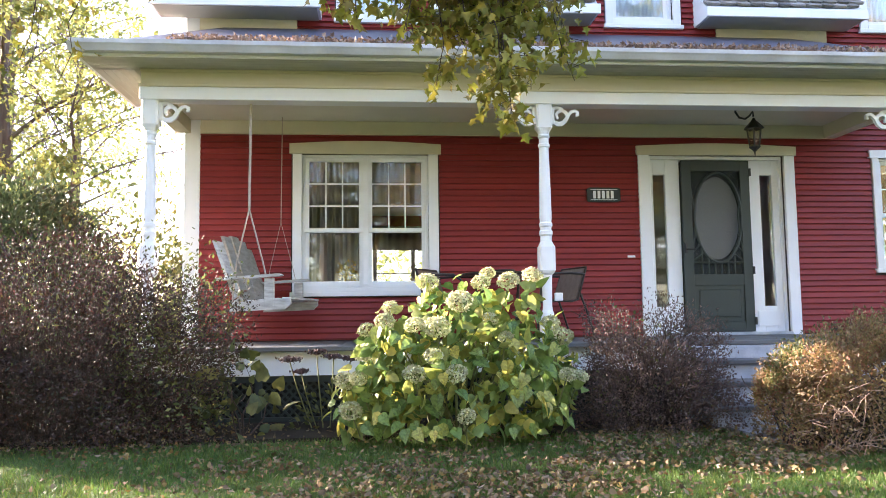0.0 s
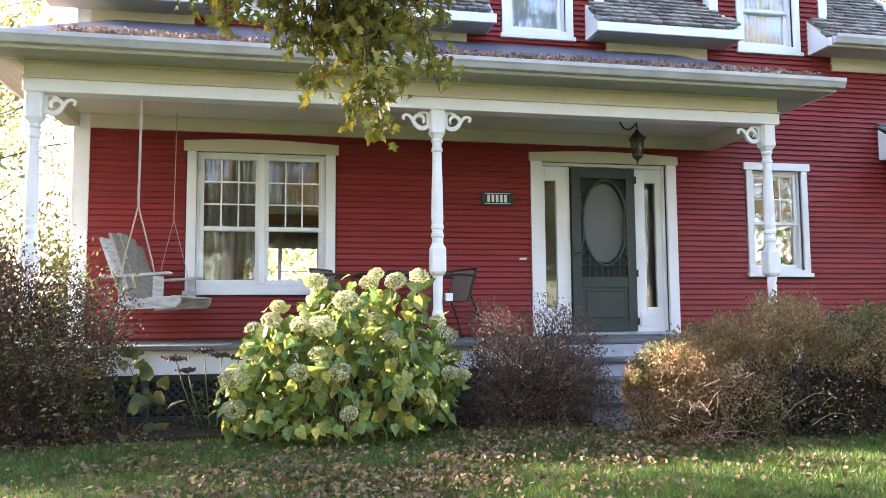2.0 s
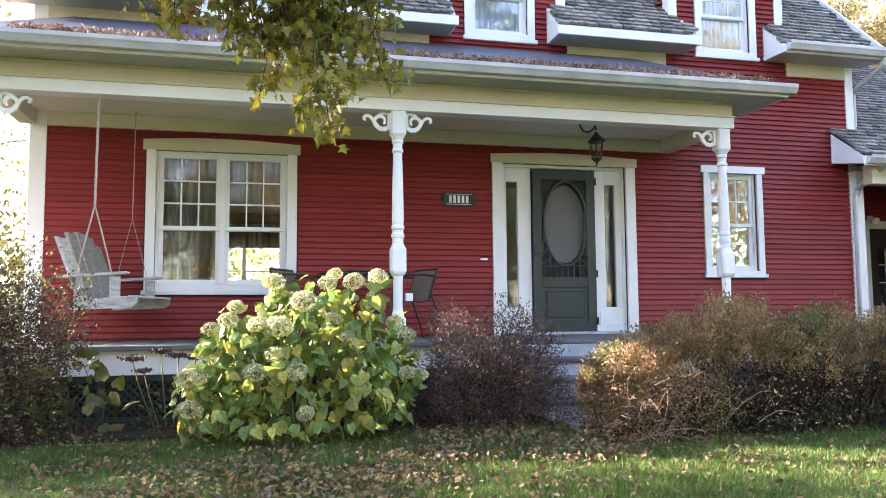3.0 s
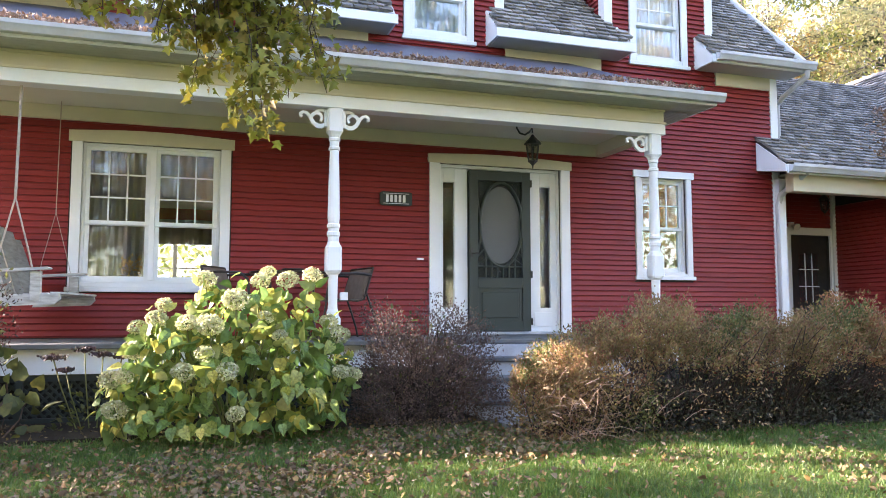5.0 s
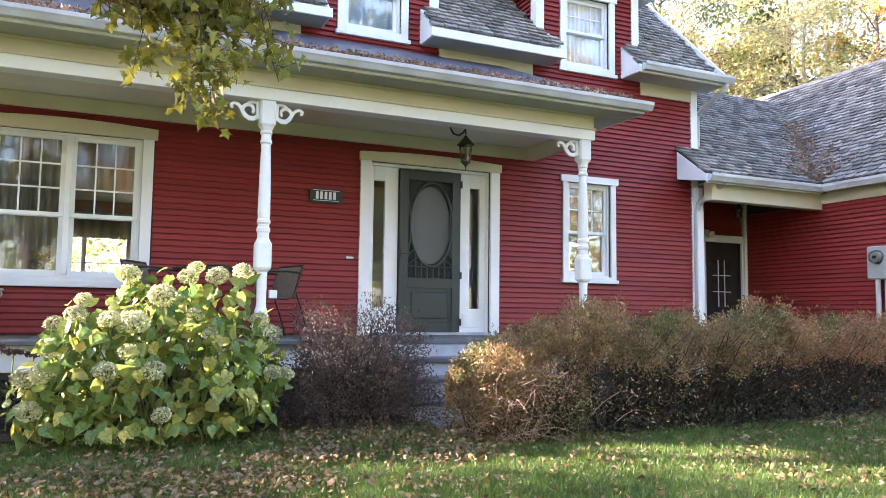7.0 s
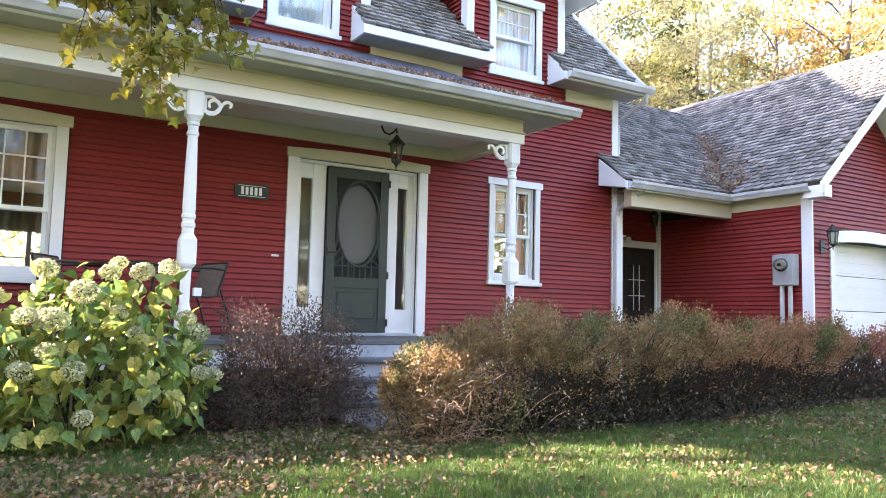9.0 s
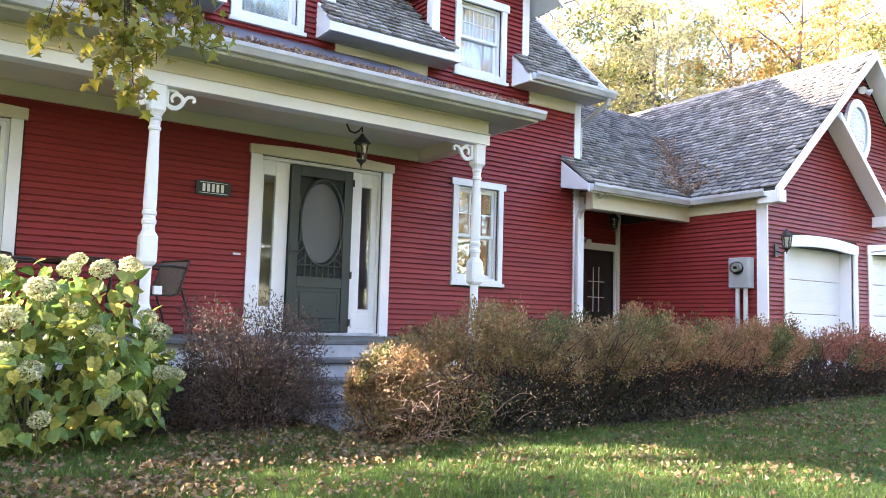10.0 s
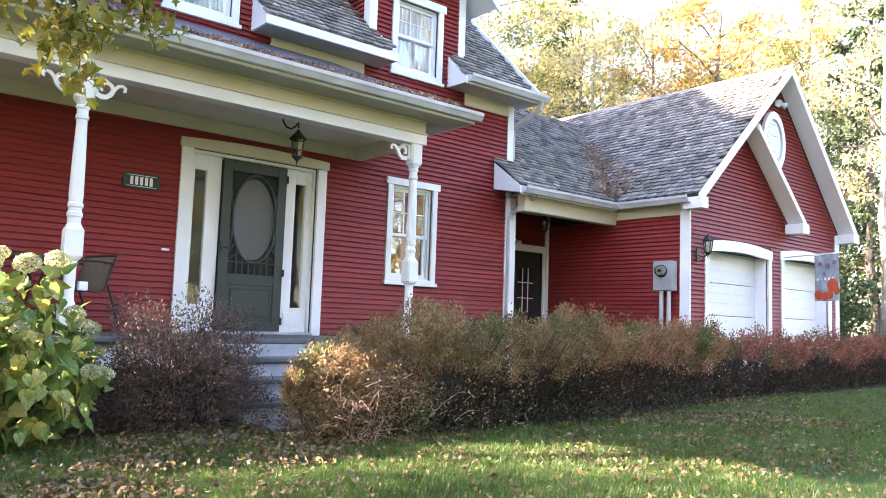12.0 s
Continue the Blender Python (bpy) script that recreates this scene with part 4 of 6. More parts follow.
# ---- ground ----
def grid_ground():
    bm = bmesh.new()
    xs = [-400, -150, -60, -25] + [-12 + i * 0.6 for i in range(55)] + [30, 60, 150, 400]
    ys = [-400, -100, -30, -10] + [-4 + i * 0.6 for i in range(40)] + [30, 60, 150, 400]
    V = [[bm.verts.new((x, y, ground_z(x, y))) for y in ys] for x in xs]
    for i in range(len(xs) - 1):
        for j in range(len(ys) - 1):
            bm.faces.new((V[i][j], V[i + 1][j], V[i + 1][j + 1], V[i][j + 1]))
    return bm


def ground_z(x, y):
    if x < -20 or x > 28 or y < -8 or y > 26:
        return -0.02
    return 0.02 * math.sin(x * 0.9 + 0.5) * math.cos(y * 0.8) - 0.02


LAWN = mat("lawn", (0.046, 0.088, 0.018), (0.062, 0.080, 0.022), rough=0.9, scale=0.9, fine=45, bump=0.8, spec=0.2)
SOIL = mat("dark_garden_soil", (0.030, 0.024, 0.018), (0.050, 0.040, 0.028), rough=0.95, scale=3, fine=40, bump=0.9, spec=0.1)
PAVING = mat("paving", (0.24, 0.235, 0.23), (0.16, 0.155, 0.15), rough=0.9, scale=3, fine=60, bump=0.5)
ground = tagged(part("ground", grid_ground(), LAWN), "green lawn scattered with fallen autumn leaves", "ground", kind="structure")
bm = bmesh.new()
prism(bm, [(-5.0, 6.0), (2.95, 6.0), (2.95, 7.0), (-5.0, 7.0)], "z", -0.03, 0.012)
prism(bm, [(3.2, 4.8), (6.2, 4.85), (9.6, 5.5), (18.5, 5.95), (18.5, 6.4), (9.6, 6.2), (6.2, 5.6), (3.2, 5.5)], "z", -0.03, 0.012)
bed = tagged(part("garden_bed", bm, SOIL), "dark bare soil of the planting bed along the porch", "garden bed", kind="structure")
bm = bmesh.new()
prism(bm, [(3.05, 5.3), (3.6, 4.95), (4.5, 5.4), (4.75, 6.0), (3.0, 6.0)], "z", -0.03, 0.02)
tagged(part("path_paving", bm, PAVING), "grey paved landing before the steps", "path", kind="structure")
bm = bmesh.new()
prism(bm, [(10.0, 6.2), (40, 6.2), (40, 7.2), (10.0, 7.2)], "z", -0.03, 0.016)
tagged(part("driveway", bm, PAVING), "grey asphalt driveway before the garage", "driveway", kind="structure")

# ---- foliage tools ----
RNG = np.random.default_rng(7)
SHAPES = {
    "lance": ([(0, 0, 0), (0.5, 0.24, 0.06), (1, 0, 0), (0.5, -0.24, 0.06)], [(0, 2, 1), (0, 3, 2)]),
    "heart": ([(0, 0, 0), (-0.06, 0.22, .08), (0.25, 0.42, .14), (0.62, 0.30, .06), (1, 0, -.16), (0.62, -0.30, .06), (0.25, -0.42, .14), (-0.06, -0.22, .08), (0.5, 0, 0)],
              [(0, 8, 2, 1), (8, 4, 3, 2), (8, 6, 5, 4), (0, 7, 6, 8)]),
    "maple": ([(0, 0, 0), (0.02, 0.34, .10), (0.25, 0.22, .04), (0.48, 0.52, .20), (0.56, 0.20, .03), (1, 0, -.14), (0.56, -0.20, .03), (0.48, -0.52, .20), (0.25, -0.22, .04), (0.02, -0.34, .10)],
              [(0, 2, 1), (0, 4, 3, 2), (0, 5, 4), (0, 6, 5), (0, 8, 7, 6), (0, 9, 8)]),
    "blade": ([(0, 0.045, 0), (0, -0.045, 0), (0.55, 0.03, 0.06), (0.55, -0.03, 0.06), (1, 0, 0.22)], [(0, 2, 3, 1), (2, 4, 3)]),
}


def leaf_mesh(name, P, size, shape, material, aim=None, spread=1.0):
    """One mesh of many leaves at P; aim: the way each leaf points, blurred by spread."""
    verts, faces = SHAPES[shape]
    n = len(P)
    d = RNG.normal(size=(n, 3)) * spread
    if aim is not None:
        d = d + aim
    d /= np.linalg.norm(d, axis=1, keepdims=True) + 1e-9
    r = RNG.normal(size=(n, 3))
    if shape == "blade":
        r = RNG.normal(size=(n, 3)) * (1, 1, 0.05)
    s = np.cross(d, r)
    s /= np.linalg.norm(s, axis=1, keepdims=True) + 1e-9
    u = np.cross(s, d)
    L = np.array(verts)
    size = np.broadcast_to(size, (n,))[:, None, None]
    V = P[:, None, :] + size * (L[None, :, 0:1] * d[:, None, :] + L[None, :, 1:2] * s[:, None, :] + L[None, :, 2:3] * u[:, None, :])
    k = len(verts)
    me = bpy.data.meshes.new(name)
    idx = np.concatenate([np.array([i for f in faces for i in f])[None, :] + (np.arange(n) * k)[:, None]]).ravel()
    counts = np.tile([len(f) for f in faces], n)
    me.vertices.add(n * k)
    me.vertices.foreach_set("co", V.reshape(-1).astype(np.float32))
    me.loops.add(len(idx))
    me.loops.foreach_set("vertex_index", idx.astype(np.int32))
    me.polygons.add(len(counts))
    me.polygons.foreach_set("loop_start", np.concatenate([[0], np.cumsum(counts)[:-1]]).astype(np.int32))
    me.update(calc_edges=True)
    me.materials.append(material)
    return me


def leaves(name, P, size, shape, material, parent=None, label="", aim=None, spread=1.0):
    ob = new(name, leaf_mesh(name, np.asarray(P, float), size, shape, material, aim, spread))
    ob.parent = parent
    return tagged(ob, label, kind="stuff")


def dome(n, c, r, lumps=0.12, shell=0.55, seed=1, flat=1.0):
    """Points through a lumpy dome-shaped bush standing on the ground at c; most near its skin. Also the outward way."""
    g = np.random.default_rng(seed)
    d = g.normal(size=(n, 3))
    d[:, 2] = np.abs(d[:, 2])
    d /= np.linalg.norm(d, axis=1, keepdims=True)
    f = shell + (1 - shell) * g.random(n) ** 0.5
    bump = 1 + lumps * (np.sin(d[:, 0] * 7 + seed) * np.cos(d[:, 1] * 6) + np.sin(d[:, 2] * 9 + d[:, 0] * 5 + 2 * seed)) + g.normal(size=n) * 0.04
    q = np.sign(d) * np.abs(d) ** flat
    P = q * (f * bump)[:, None] * np.array(r) + np.array(c)
    P[:, 2] = np.maximum(P[:, 2], 0.02)
    return P, d


def twigs(name, c, r, n, rad, material, parent, seed=1, label="", base=0.35, steps=5, single=False):
    """Many thin stems fanning from the ground into the bush."""
    g = random.Random(seed)
    bm = bmesh.new()
    for _ in range(n):
        a, h = g.uniform(0, math.tau), g.uniform(0.45, 0.98)
        k = g.uniform(0.1, 1.0)
        p0 = Vector((c[0] + math.cos(a) * r[0] * base * k, c[1] + math.sin(a) * r[1] * base * k, c[2]))
        p1 = Vector((c[0] + math.cos(a) * r[0] * g.uniform(0.3, 0.95), c[1] + math.sin(a) * r[1] * g.uniform(0.3, 0.95), c[2] + r[2] * h * g.uniform(0.5, 1)))
        pts = []
        for i in range(steps):
            f = i / (steps - 1)
            p = p0.lerp(p1, f)
            p.z += (p1.z - p0.z) * 0.25 * math.sin(f * math.pi)
            pts.append(p + Vector((g.gauss(0, 0.03), g.gauss(0, 0.03), g.gauss(0, 0.02))) * (f > 0))
        tube(bm, pts, rad * g.uniform(0.6, 1.3), 5, rad * 0.35)
        if single:
            part(name, bm, material, parent, label)
            bm = bmesh.new()
    if single:
        bm.free()
        return None
    return tagged(part(name, bm, material, parent, label), kind="stuff")


TWIG = mat("brown_twig", (0.07, 0.042, 0.034), (0.04, 0.026, 0.02), rough=0.8, scale=15, fine=80, bump=0.3)
PALE_TWIG = mat("pale_twig", (0.36, 0.24, 0.18), (0.22, 0.14, 0.10), rough=0.8, scale=15, fine=80, bump=0.3)
BARK = mat("grey_brown_bark", (0.17, 0.14, 0.12), (0.10, 0.08, 0.07), rough=0.95, scale=5, fine=30, bump=0.9, stretch=(3, 3, 0.6))
STEM = mat("green_stem", (0.16, 0.17, 0.06), rough=0.7, scale=9, fine=60)

HYD_LEAF = leafy("hydrangea_leaf", [(0.095, 0.18, 0.045), (0.20, 0.29, 0.07), (0.11, 0.20, 0.05), (0.40, 0.40, 0.08), (0.13, 0.22, 0.06), (0.54, 0.46, 0.10), (0.10, 0.18, 0.05), (0.25, 0.31, 0.08)], 0.45, 0.42)
HYD_HEAD = leafy("hydrangea_bloom", [(0.50, 0.52, 0.26), (0.60, 0.60, 0.38), (0.42, 0.46, 0.20), (0.66, 0.63, 0.46), (0.46, 0.42, 0.22)], 0.7, 0.3)
BARBERRY = leafy("purple_brown_leaf", [(0.045, 0.021, 0.022), (0.070, 0.032, 0.027), (0.033, 0.027, 0.019), (0.080, 0.044, 0.031), (0.030, 0.036, 0.019), (0.13, 0.045, 0.034)], 0.55, 0.2)
GREENISH = leafy("olive_leaf", [(0.09, 0.11, 0.035), (0.14, 0.15, 0.045), (0.06, 0.08, 0.03), (0.20, 0.18, 0.05)], 0.6, 0.35)
SPIREA = leafy("bronze_hedge_leaf", [(0.24, 0.155, 0.07), (0.19, 0.165, 0.055), (0.32, 0.175, 0.09), (0.15, 0.125, 0.055), (0.38, 0.26, 0.12), (0.23, 0.19, 0.065), (0.29, 0.125, 0.075), (0.18, 0.105, 0.065)], 0.6, 0.35)
# paler take on the hedge colours, painting sunlight on its left end
TAN = leafy("sun_tinted_hedge_leaf", [(0.27, 0.185, 0.10), (0.19, 0.12, 0.065), (0.38, 0.27, 0.15), (0.15, 0.115, 0.055)], 0.6, 0.3)
RUST = leafy("rust_hedge_leaf", [(0.34, 0.16, 0.085), (0.26, 0.17, 0.065), (0.42, 0.15, 0.09), (0.21, 0.14, 0.06), (0.38, 0.22, 0.10), (0.28, 0.10, 0.07)], 0.6, 0.35)
REDDISH = leafy("red_hedge_leaf", [(0.34, 0.085, 0.065), (0.42, 0.15, 0.10), (0.24, 0.09, 0.06), (0.30, 0.17, 0.085)], 0.6, 0.35)
MAPLE = leafy("yellow_green_maple_leaf", [(0.20, 0.215, 0.03), (0.27, 0.26, 0.035), (0.15, 0.165, 0.03), (0.33, 0.27, 0.04), (0.19, 0.14, 0.03)], 0.55, 0.44)
YELLOW = leafy("yellow_wood_leaf", [(0.58, 0.54, 0.30), (0.46, 0.46, 0.24), (0.62, 0.52, 0.28), (0.40, 0.42, 0.22), (0.60, 0.47, 0.25)], 0.6, 0.6)
ORANGE = leafy("orange_wood_leaf", [(0.60, 0.33, 0.11), (0.56, 0.42, 0.12), (0.50, 0.25, 0.10), (0.6, 0.46, 0.14)], 0.6, 0.6)
NEEDLE = leafy("conifer_green", [(0.06, 0.095, 0.04), (0.085, 0.12, 0.05), (0.05, 0.08, 0.035)], 0.7, 0.25)
WOODGREEN = leafy("autumn_green_leaf", [(0.26, 0.29, 0.09), (0.34, 0.34, 0.10), (0.18, 0.22, 0.07), (0.46, 0.40, 0.11)], 0.6, 0.6)
GRASS = leafy("grass_blade", [(0.064, 0.142, 0.022), (0.084, 0.160, 0.027), (0.044, 0.102, 0.016), (0.165, 0.170, 0.044), (0.068, 0.142, 0.024), (0.097, 0.150, 0.032)], 0.5, 0.4)
LITTER = leafy("fallen_leaf", [(0.155, 0.105, 0.048), (0.10, 0.062, 0.032), (0.21, 0.155, 0.075), (0.065, 0.042, 0.026), (0.27, 0.20, 0.062), (0.18, 0.088, 0.036), (0.22, 0.175, 0.11), (0.12, 0.08, 0.044)], 0.75, 0.12)

DRY = leafy("dry_roof_leaf", [(0.30, 0.19, 0.13), (0.22, 0.13, 0.09), (0.40, 0.29, 0.22), (0.16, 0.10, 0.08), (0.34, 0.22, 0.12)], 0.75, 0.1)
# near-black colours put the hedge's inner shade into these leaves
SHADE_LEAF = leafy("hedge_shade_leaf", [(0.035, 0.040, 0.020), (0.050, 0.035, 0.024), (0.028, 0.030, 0.018), (0.070, 0.078, 0.040), (0.040, 0.028, 0.020)], 0.6, 0.1)

MAUVE = leafy("mauve_brown_leaf", [(0.15, 0.095, 0.085), (0.10, 0.065, 0.055), (0.20, 0.125, 0.10), (0.075, 0.055, 0.045), (0.17, 0.12, 0.07)], 0.6, 0.25)

# ---- lawn ----
def clear(P):
    """Keep points off the beds, the house and the paving."""
    x, y = P[:, 0], P[:, 1]
    ok = (y < 6.75) & (y > -14) & (x > -14) & (x < 26) & ~((x > 3.3) & (y > np.interp(x, (3.2, 6.2, 9.6, 18.5), (4.85, 4.9, 5.55, 6.0)))) & ~((x < 2.9) & (x > -5) & (y > 6.05)) & ~((x > 3.0) & (x < 4.7) & (y > 5.1))
    return P[ok]


pts = []
for n, (cx, cy, sx, sy) in ((150000, (2.2, 4.6, 2.6, 1.5)), (90000, (6.5, 3.8, 4.0, 1.9)), (50000, (11.0, 4.4, 5.0, 1.6)), (34000, (-3.0, 4.6, 3.5, 2.4)), (40000, (4.0, 0.0, 9.0, 5.0))):
    pts.append(np.column_stack([RNG.normal(cx, sx, n), RNG.normal(cy, sy, n), np.full(n, -0.025)]))
P = clear(np.vstack(pts))
P[:, 2] = [ground_z(a, b) - 0.004 for a, b in P[:, :2]]
tall = 0.034 + 0.030 * RNG.random(len(P)) + 0.012 * np.sin(P[:, 0] * 2.1) * np.cos(P[:, 1] * 3)
tagged(leaves("grass", P, tall, "blade", GRASS, None, "", np.array([[0.0, -0.1, 1.3]]), 0.62), "short green autumn grass of the lawn", "grass", kind="stuff")
pts = []
for n, (cx, cy, sx, sy) in ((25000, (2.0, 4.6, 2.8, 1.3)), (11000, (9.0, 4.0, 4.0, 1.6)), (7000, (2.0, 0.5, 6.5, 4.0)), (1500, (-4.0, 5.5, 1.8, 1.6))):
    pts.append(np.column_stack([RNG.normal(cx, sx, n), np.minimum(RNG.normal(cy, sy, n), RNG.uniform(6.0, 6.9, n)), RNG.uniform(0.0, 0.034, n)]))
P = np.vstack(pts)
drift = np.sin(P[:, 0] * 1.3 + 1) * np.sin(P[:, 1] * 1.9 + P[:, 0] * 0.4) + 0.7 * np.sin(P[:, 0] * 4.1 + P[:, 1] * 2.3) * np.sin(P[:, 1] * 5.3 - P[:, 0])
keep = RNG.random(len(P)) < 0.16 + 0.84 * np.clip(drift * 1.2 + 0.35, 0, 1)
P = P[keep]
for k, shape in enumerate(("maple", "heart", "lance")):
    Q = P[k::3]
    aim = np.column_stack([RNG.normal(size=len(Q)), RNG.normal(size=len(Q)), RNG.normal(size=len(Q)) * 0.35]) * 2
    tagged(leaves("fallen_leaves", Q, RNG.uniform(0.018, 0.044, len(Q)) * (1.25 if shape == "lance" else 1), shape, LITTER, None, "", aim, 0.6),
           "dry tan and brown leaves fallen on the grass", "leaves", kind="stuff")
# leaves lying on the porch roof and in the garage valley
n = 2400
x = RNG.uniform(-1.8, 5.95, n)
f = np.abs(RNG.normal(size=n)) * 0.10
P = np.column_stack([x, RY + 0.0 + f * 1.72, 3.50 + f * 0.78 + RNG.uniform(0, 0.03, n)])
P = P[(f < 0.5)]
tagged(leaves("roof_leaves", P, RNG.uniform(0.025, 0.06, len(P)), "maple", DRY, None, "", None, 1.0), "dead leaves caught behind the porch gutter", "leaves", kind="stuff")
n = 900
f = RNG.random(n) ** 1.7 * 1.9            # up the valley
off = RNG.normal(size=n) * (0.15 - 0.045 * f)
X, Y = EX0 + f * SLB / SL + off, BE + f - off
P = np.column_stack([X, Y, EZ + np.maximum(SL * (X - EX0), SLB * (Y - BE)) + 0.05 + RNG.random(n) * 0.03])
tagged(leaves("valley_leaves", P, RNG.uniform(0.035, 0.075, n), "maple", DRY, None, "", None, 1.0), "tan leaves gathered in the roof valley", "leaves", kind="stuff")

# ---- hydrangea ----
hyd = thing("hydrangea", "hydrangea bush with pale green flower heads and yellowing leaves", "bush", at=(0.78, 6.08, 0))
HC, HR = (0, 0, 0.0), (0.97, 0.74, 1.10)
twigs("stem", (0, 0, 0), HR, 46, 0.009, STEM, hyd, 3, "", 0.3, single=True)
Pd, out = dome(430, HC, HR, 0.08, 0.84, seed=21, flat=0.85)
Pd[:, 2] = np.maximum(Pd[:, 2], 0.14)
bm = bmesh.new()
vs, fs = SHAPES["heart"]
q = [bm.verts.new(v) for v in vs]
for f in fs:
    bm.faces.new([q[i] for i in f])
LEAF = mesh_from("leaf", bm, HYD_LEAF)
hr = random.Random(5)
def heart_leaf(p, o, s):
    ob = new("leaf", LEAF)
    ob.parent = hyd
    d = (Vector(o) * 0.35 + Vector((hr.gauss(0, .5), hr.gauss(0, .5), -0.8 + hr.gauss(0, .35)))).normalized()
    up = (Vector(o) * 1.3 + Vector((0, -0.2, 0.5)) + Vector((hr.gauss(0, .3), hr.gauss(0, .3), hr.gauss(0, .3))))
    sd = up.cross(d).normalized()
    n_ = d.cross(sd)
    m = Matrix((d, sd, n_)).transposed().to_4x4()
    ob.matrix_local = Matrix.Translation(p) @ m @ Matrix.Scale(s, 4)
front = [i for i in range(len(Pd)) if out[i][1] < 0.35]
for i in front[:300]:
    heart_leaf(Pd[i], out[i], hr.uniform(0.08, 0.142))
Pd, out = dome(1050, HC, (0.90, 0.66, 1.08), 0.12, 0.55, seed=22, flat=0.85)
Pd[:, 2] = np.maximum(Pd[:, 2], 0.13)
leaves("inner_leaves", Pd, RNG.uniform(0.08, 0.14, len(Pd)), "heart", HYD_LEAF, hyd, "yellow-green leaves inside the bush", out * 0.4 + np.array([[0, 0, -0.8]]), 0.6)


def bloom_mesh(seed):
    g = np.random.default_rng(seed)
    d = g.normal(size=(430, 3))
    d[:, 2] += 0.25
    d /= np.linalg.norm(d, axis=1, keepdims=True)
    P = d * np.array([[0.085, 0.085, 0.062]]) * (0.86 + 0.2 * g.random((430, 1)))
    return leaf_mesh("flower_head", P, 0.019, "heart", HYD_HEAD, np.cross(d, g.normal(size=(430, 3))), 0.45)


BLOOMS = [bloom_mesh(i) for i in range(3)]
def bloom(x, y, z, s=1.0):
    ob = new("flower_head", hr.choice(BLOOMS))
    ob.parent = hyd
    ob.matrix_local = Matrix.Translation((x, y, z)) @ Euler((hr.uniform(-.4, .4), hr.uniform(-.4, .4), hr.uniform(0, 6))).to_matrix().to_4x4() @ Matrix.Scale(s, 4)
    bm = bmesh.new()
    tube(bm, [(x, y, z), (x * 0.9, y * 0.92, z - 0.25), (x * 0.6, y * 0.6, z * 0.45)], 0.006, 5)
    part("flower_stalk", bm, STEM, hyd)
HEADS = ((-.27, 1.25, 1.1), (.20, 1.24, .95), (.42, 1.25, 1.05), (.66, 1.29, 1.05), (.27, 1.32, .8), (-.03, 1.08, 1.25), (-.24, .88, 1.2), (-.42, .90, .9),
         (-.65, .93, .95), (-.60, 1.04, .8), (-.80, .86, .85), (-.82, .69, 1.0), (-.28, .67, .85), (-.11, .54, 1.0), (-.43, .54, 1.0), (-.87, .50, .8),
         (-.98, .47, 1.0), (-.93, .26, 1.05), (.20, .94, .7), (.80, .90, .9), (.88, .78, 1.15), (.84, .50, .8), (.97, .47, .85), (-.04, .24, .8), (.31, .80, .7))
for x, z, s in HEADS:
    x *= 0.95
    deep = 1 - (x / 1.1) ** 2 - (z / 1.22) ** 2
    y = -0.78 * math.sqrt(deep) if deep > 0 else hr.uniform(-.12, .1)
    bloom(x, y, z, s)
    around = []
    for k in range(9 if z > 1.0 else 4):       # the leaves under each head
        a = hr.uniform(0, math.tau)
        around.append((x * 0.96 + 0.09 * math.cos(a), y * 0.96 + 0.09 * math.sin(a), z - hr.uniform(0.07, 0.26 if z > 1.0 else 0.16)))
    leaves("head_leaves", np.array(around), hr.uniform(0.10, 0.15), "heart", HYD_LEAF, hyd, "", np.array([[0, -0.3, -0.5]]), 0.6)

# ---- shrubs ----
def shrub(name, label, at, r, n, size, material, twig=TWIG, seed=1, shape="lance", nt=60, shell=0.5, extra=None, flat=0.85, lumps=0.14, rad=0.007):
    b = thing(name, label, "bush", at=at)
    twigs("stem_tangle", (0, 0, 0), (r[0], r[1], r[2] * 1.04), nt, rad, twig, b, seed + 50, "bare brown stems")
    P, o = dome(n, (0, 0, 0), r, lumps, shell, seed=seed, flat=flat)
    leaves("foliage", P, RNG.uniform(size * 0.6, size * 1.3, n), shape, material, b, "small dense leaves", o * 0.8 + np.array([[0, 0, 0.3]]), 0.7)
    if extra:
        for (m2, n2, c2, r2, s2, lab) in extra:
            P, o = dome(n2, c2, r2, 0.2, 0.5, seed=seed + 9)
            leaves("tinted_foliage", P, RNG.uniform(s2 * 0.6, s2 * 1.3, n2), "lance", m2, b, lab, o * 0.6, 0.7)
    return b


shrub("barberry_bush", "large purple-brown barberry bush with thin twigs", (-2.66, 6.25, 0), (1.60, 0.65, 1.45), 88000, 0.030, BARBERRY, seed=31, nt=240, shell=0.3, lumps=0.2,
      extra=[(GREENISH, 2600, (1.08, -0.05, 0.1), (0.56, 0.5, 1.32), 0.045, "olive green leaves on the side"), (GREENISH, 900, (0.2, 0, 0.3), (1.3, 0.6, 1.5), 0.05, "olive leaves among the brown")])
shrub("spirea_bush", "low purple-brown shrub with sparse leaves beside the steps", (2.46, 6.2, 0), (0.76, 0.52, 1.03), 30000, 0.025, MAUVE, seed=33, nt=110, shell=0.4, lumps=0.16,
      extra=[(GREENISH, 350, (0, 0, 0.1), (0.6, 0.45, 0.9), 0.045, "olive leaves")])
# side growth left of the hydrangea
shrub("sapling_bush", "small leafy sapling with broad yellow-green leaves", (-1.0, 6.2, 0), (0.36, 0.3, 0.8), 42, 0.12, GREENISH, seed=35, shape="heart", nt=7, shell=0.2)
shrub("evergreen_bush", "dark green clipped evergreen shrub", (-4.85, 10.3, 0), (1.55, 1.3, 2.62), 26000, 0.09, NEEDLE, seed=37, nt=40, shell=0.75, lumps=0.08)

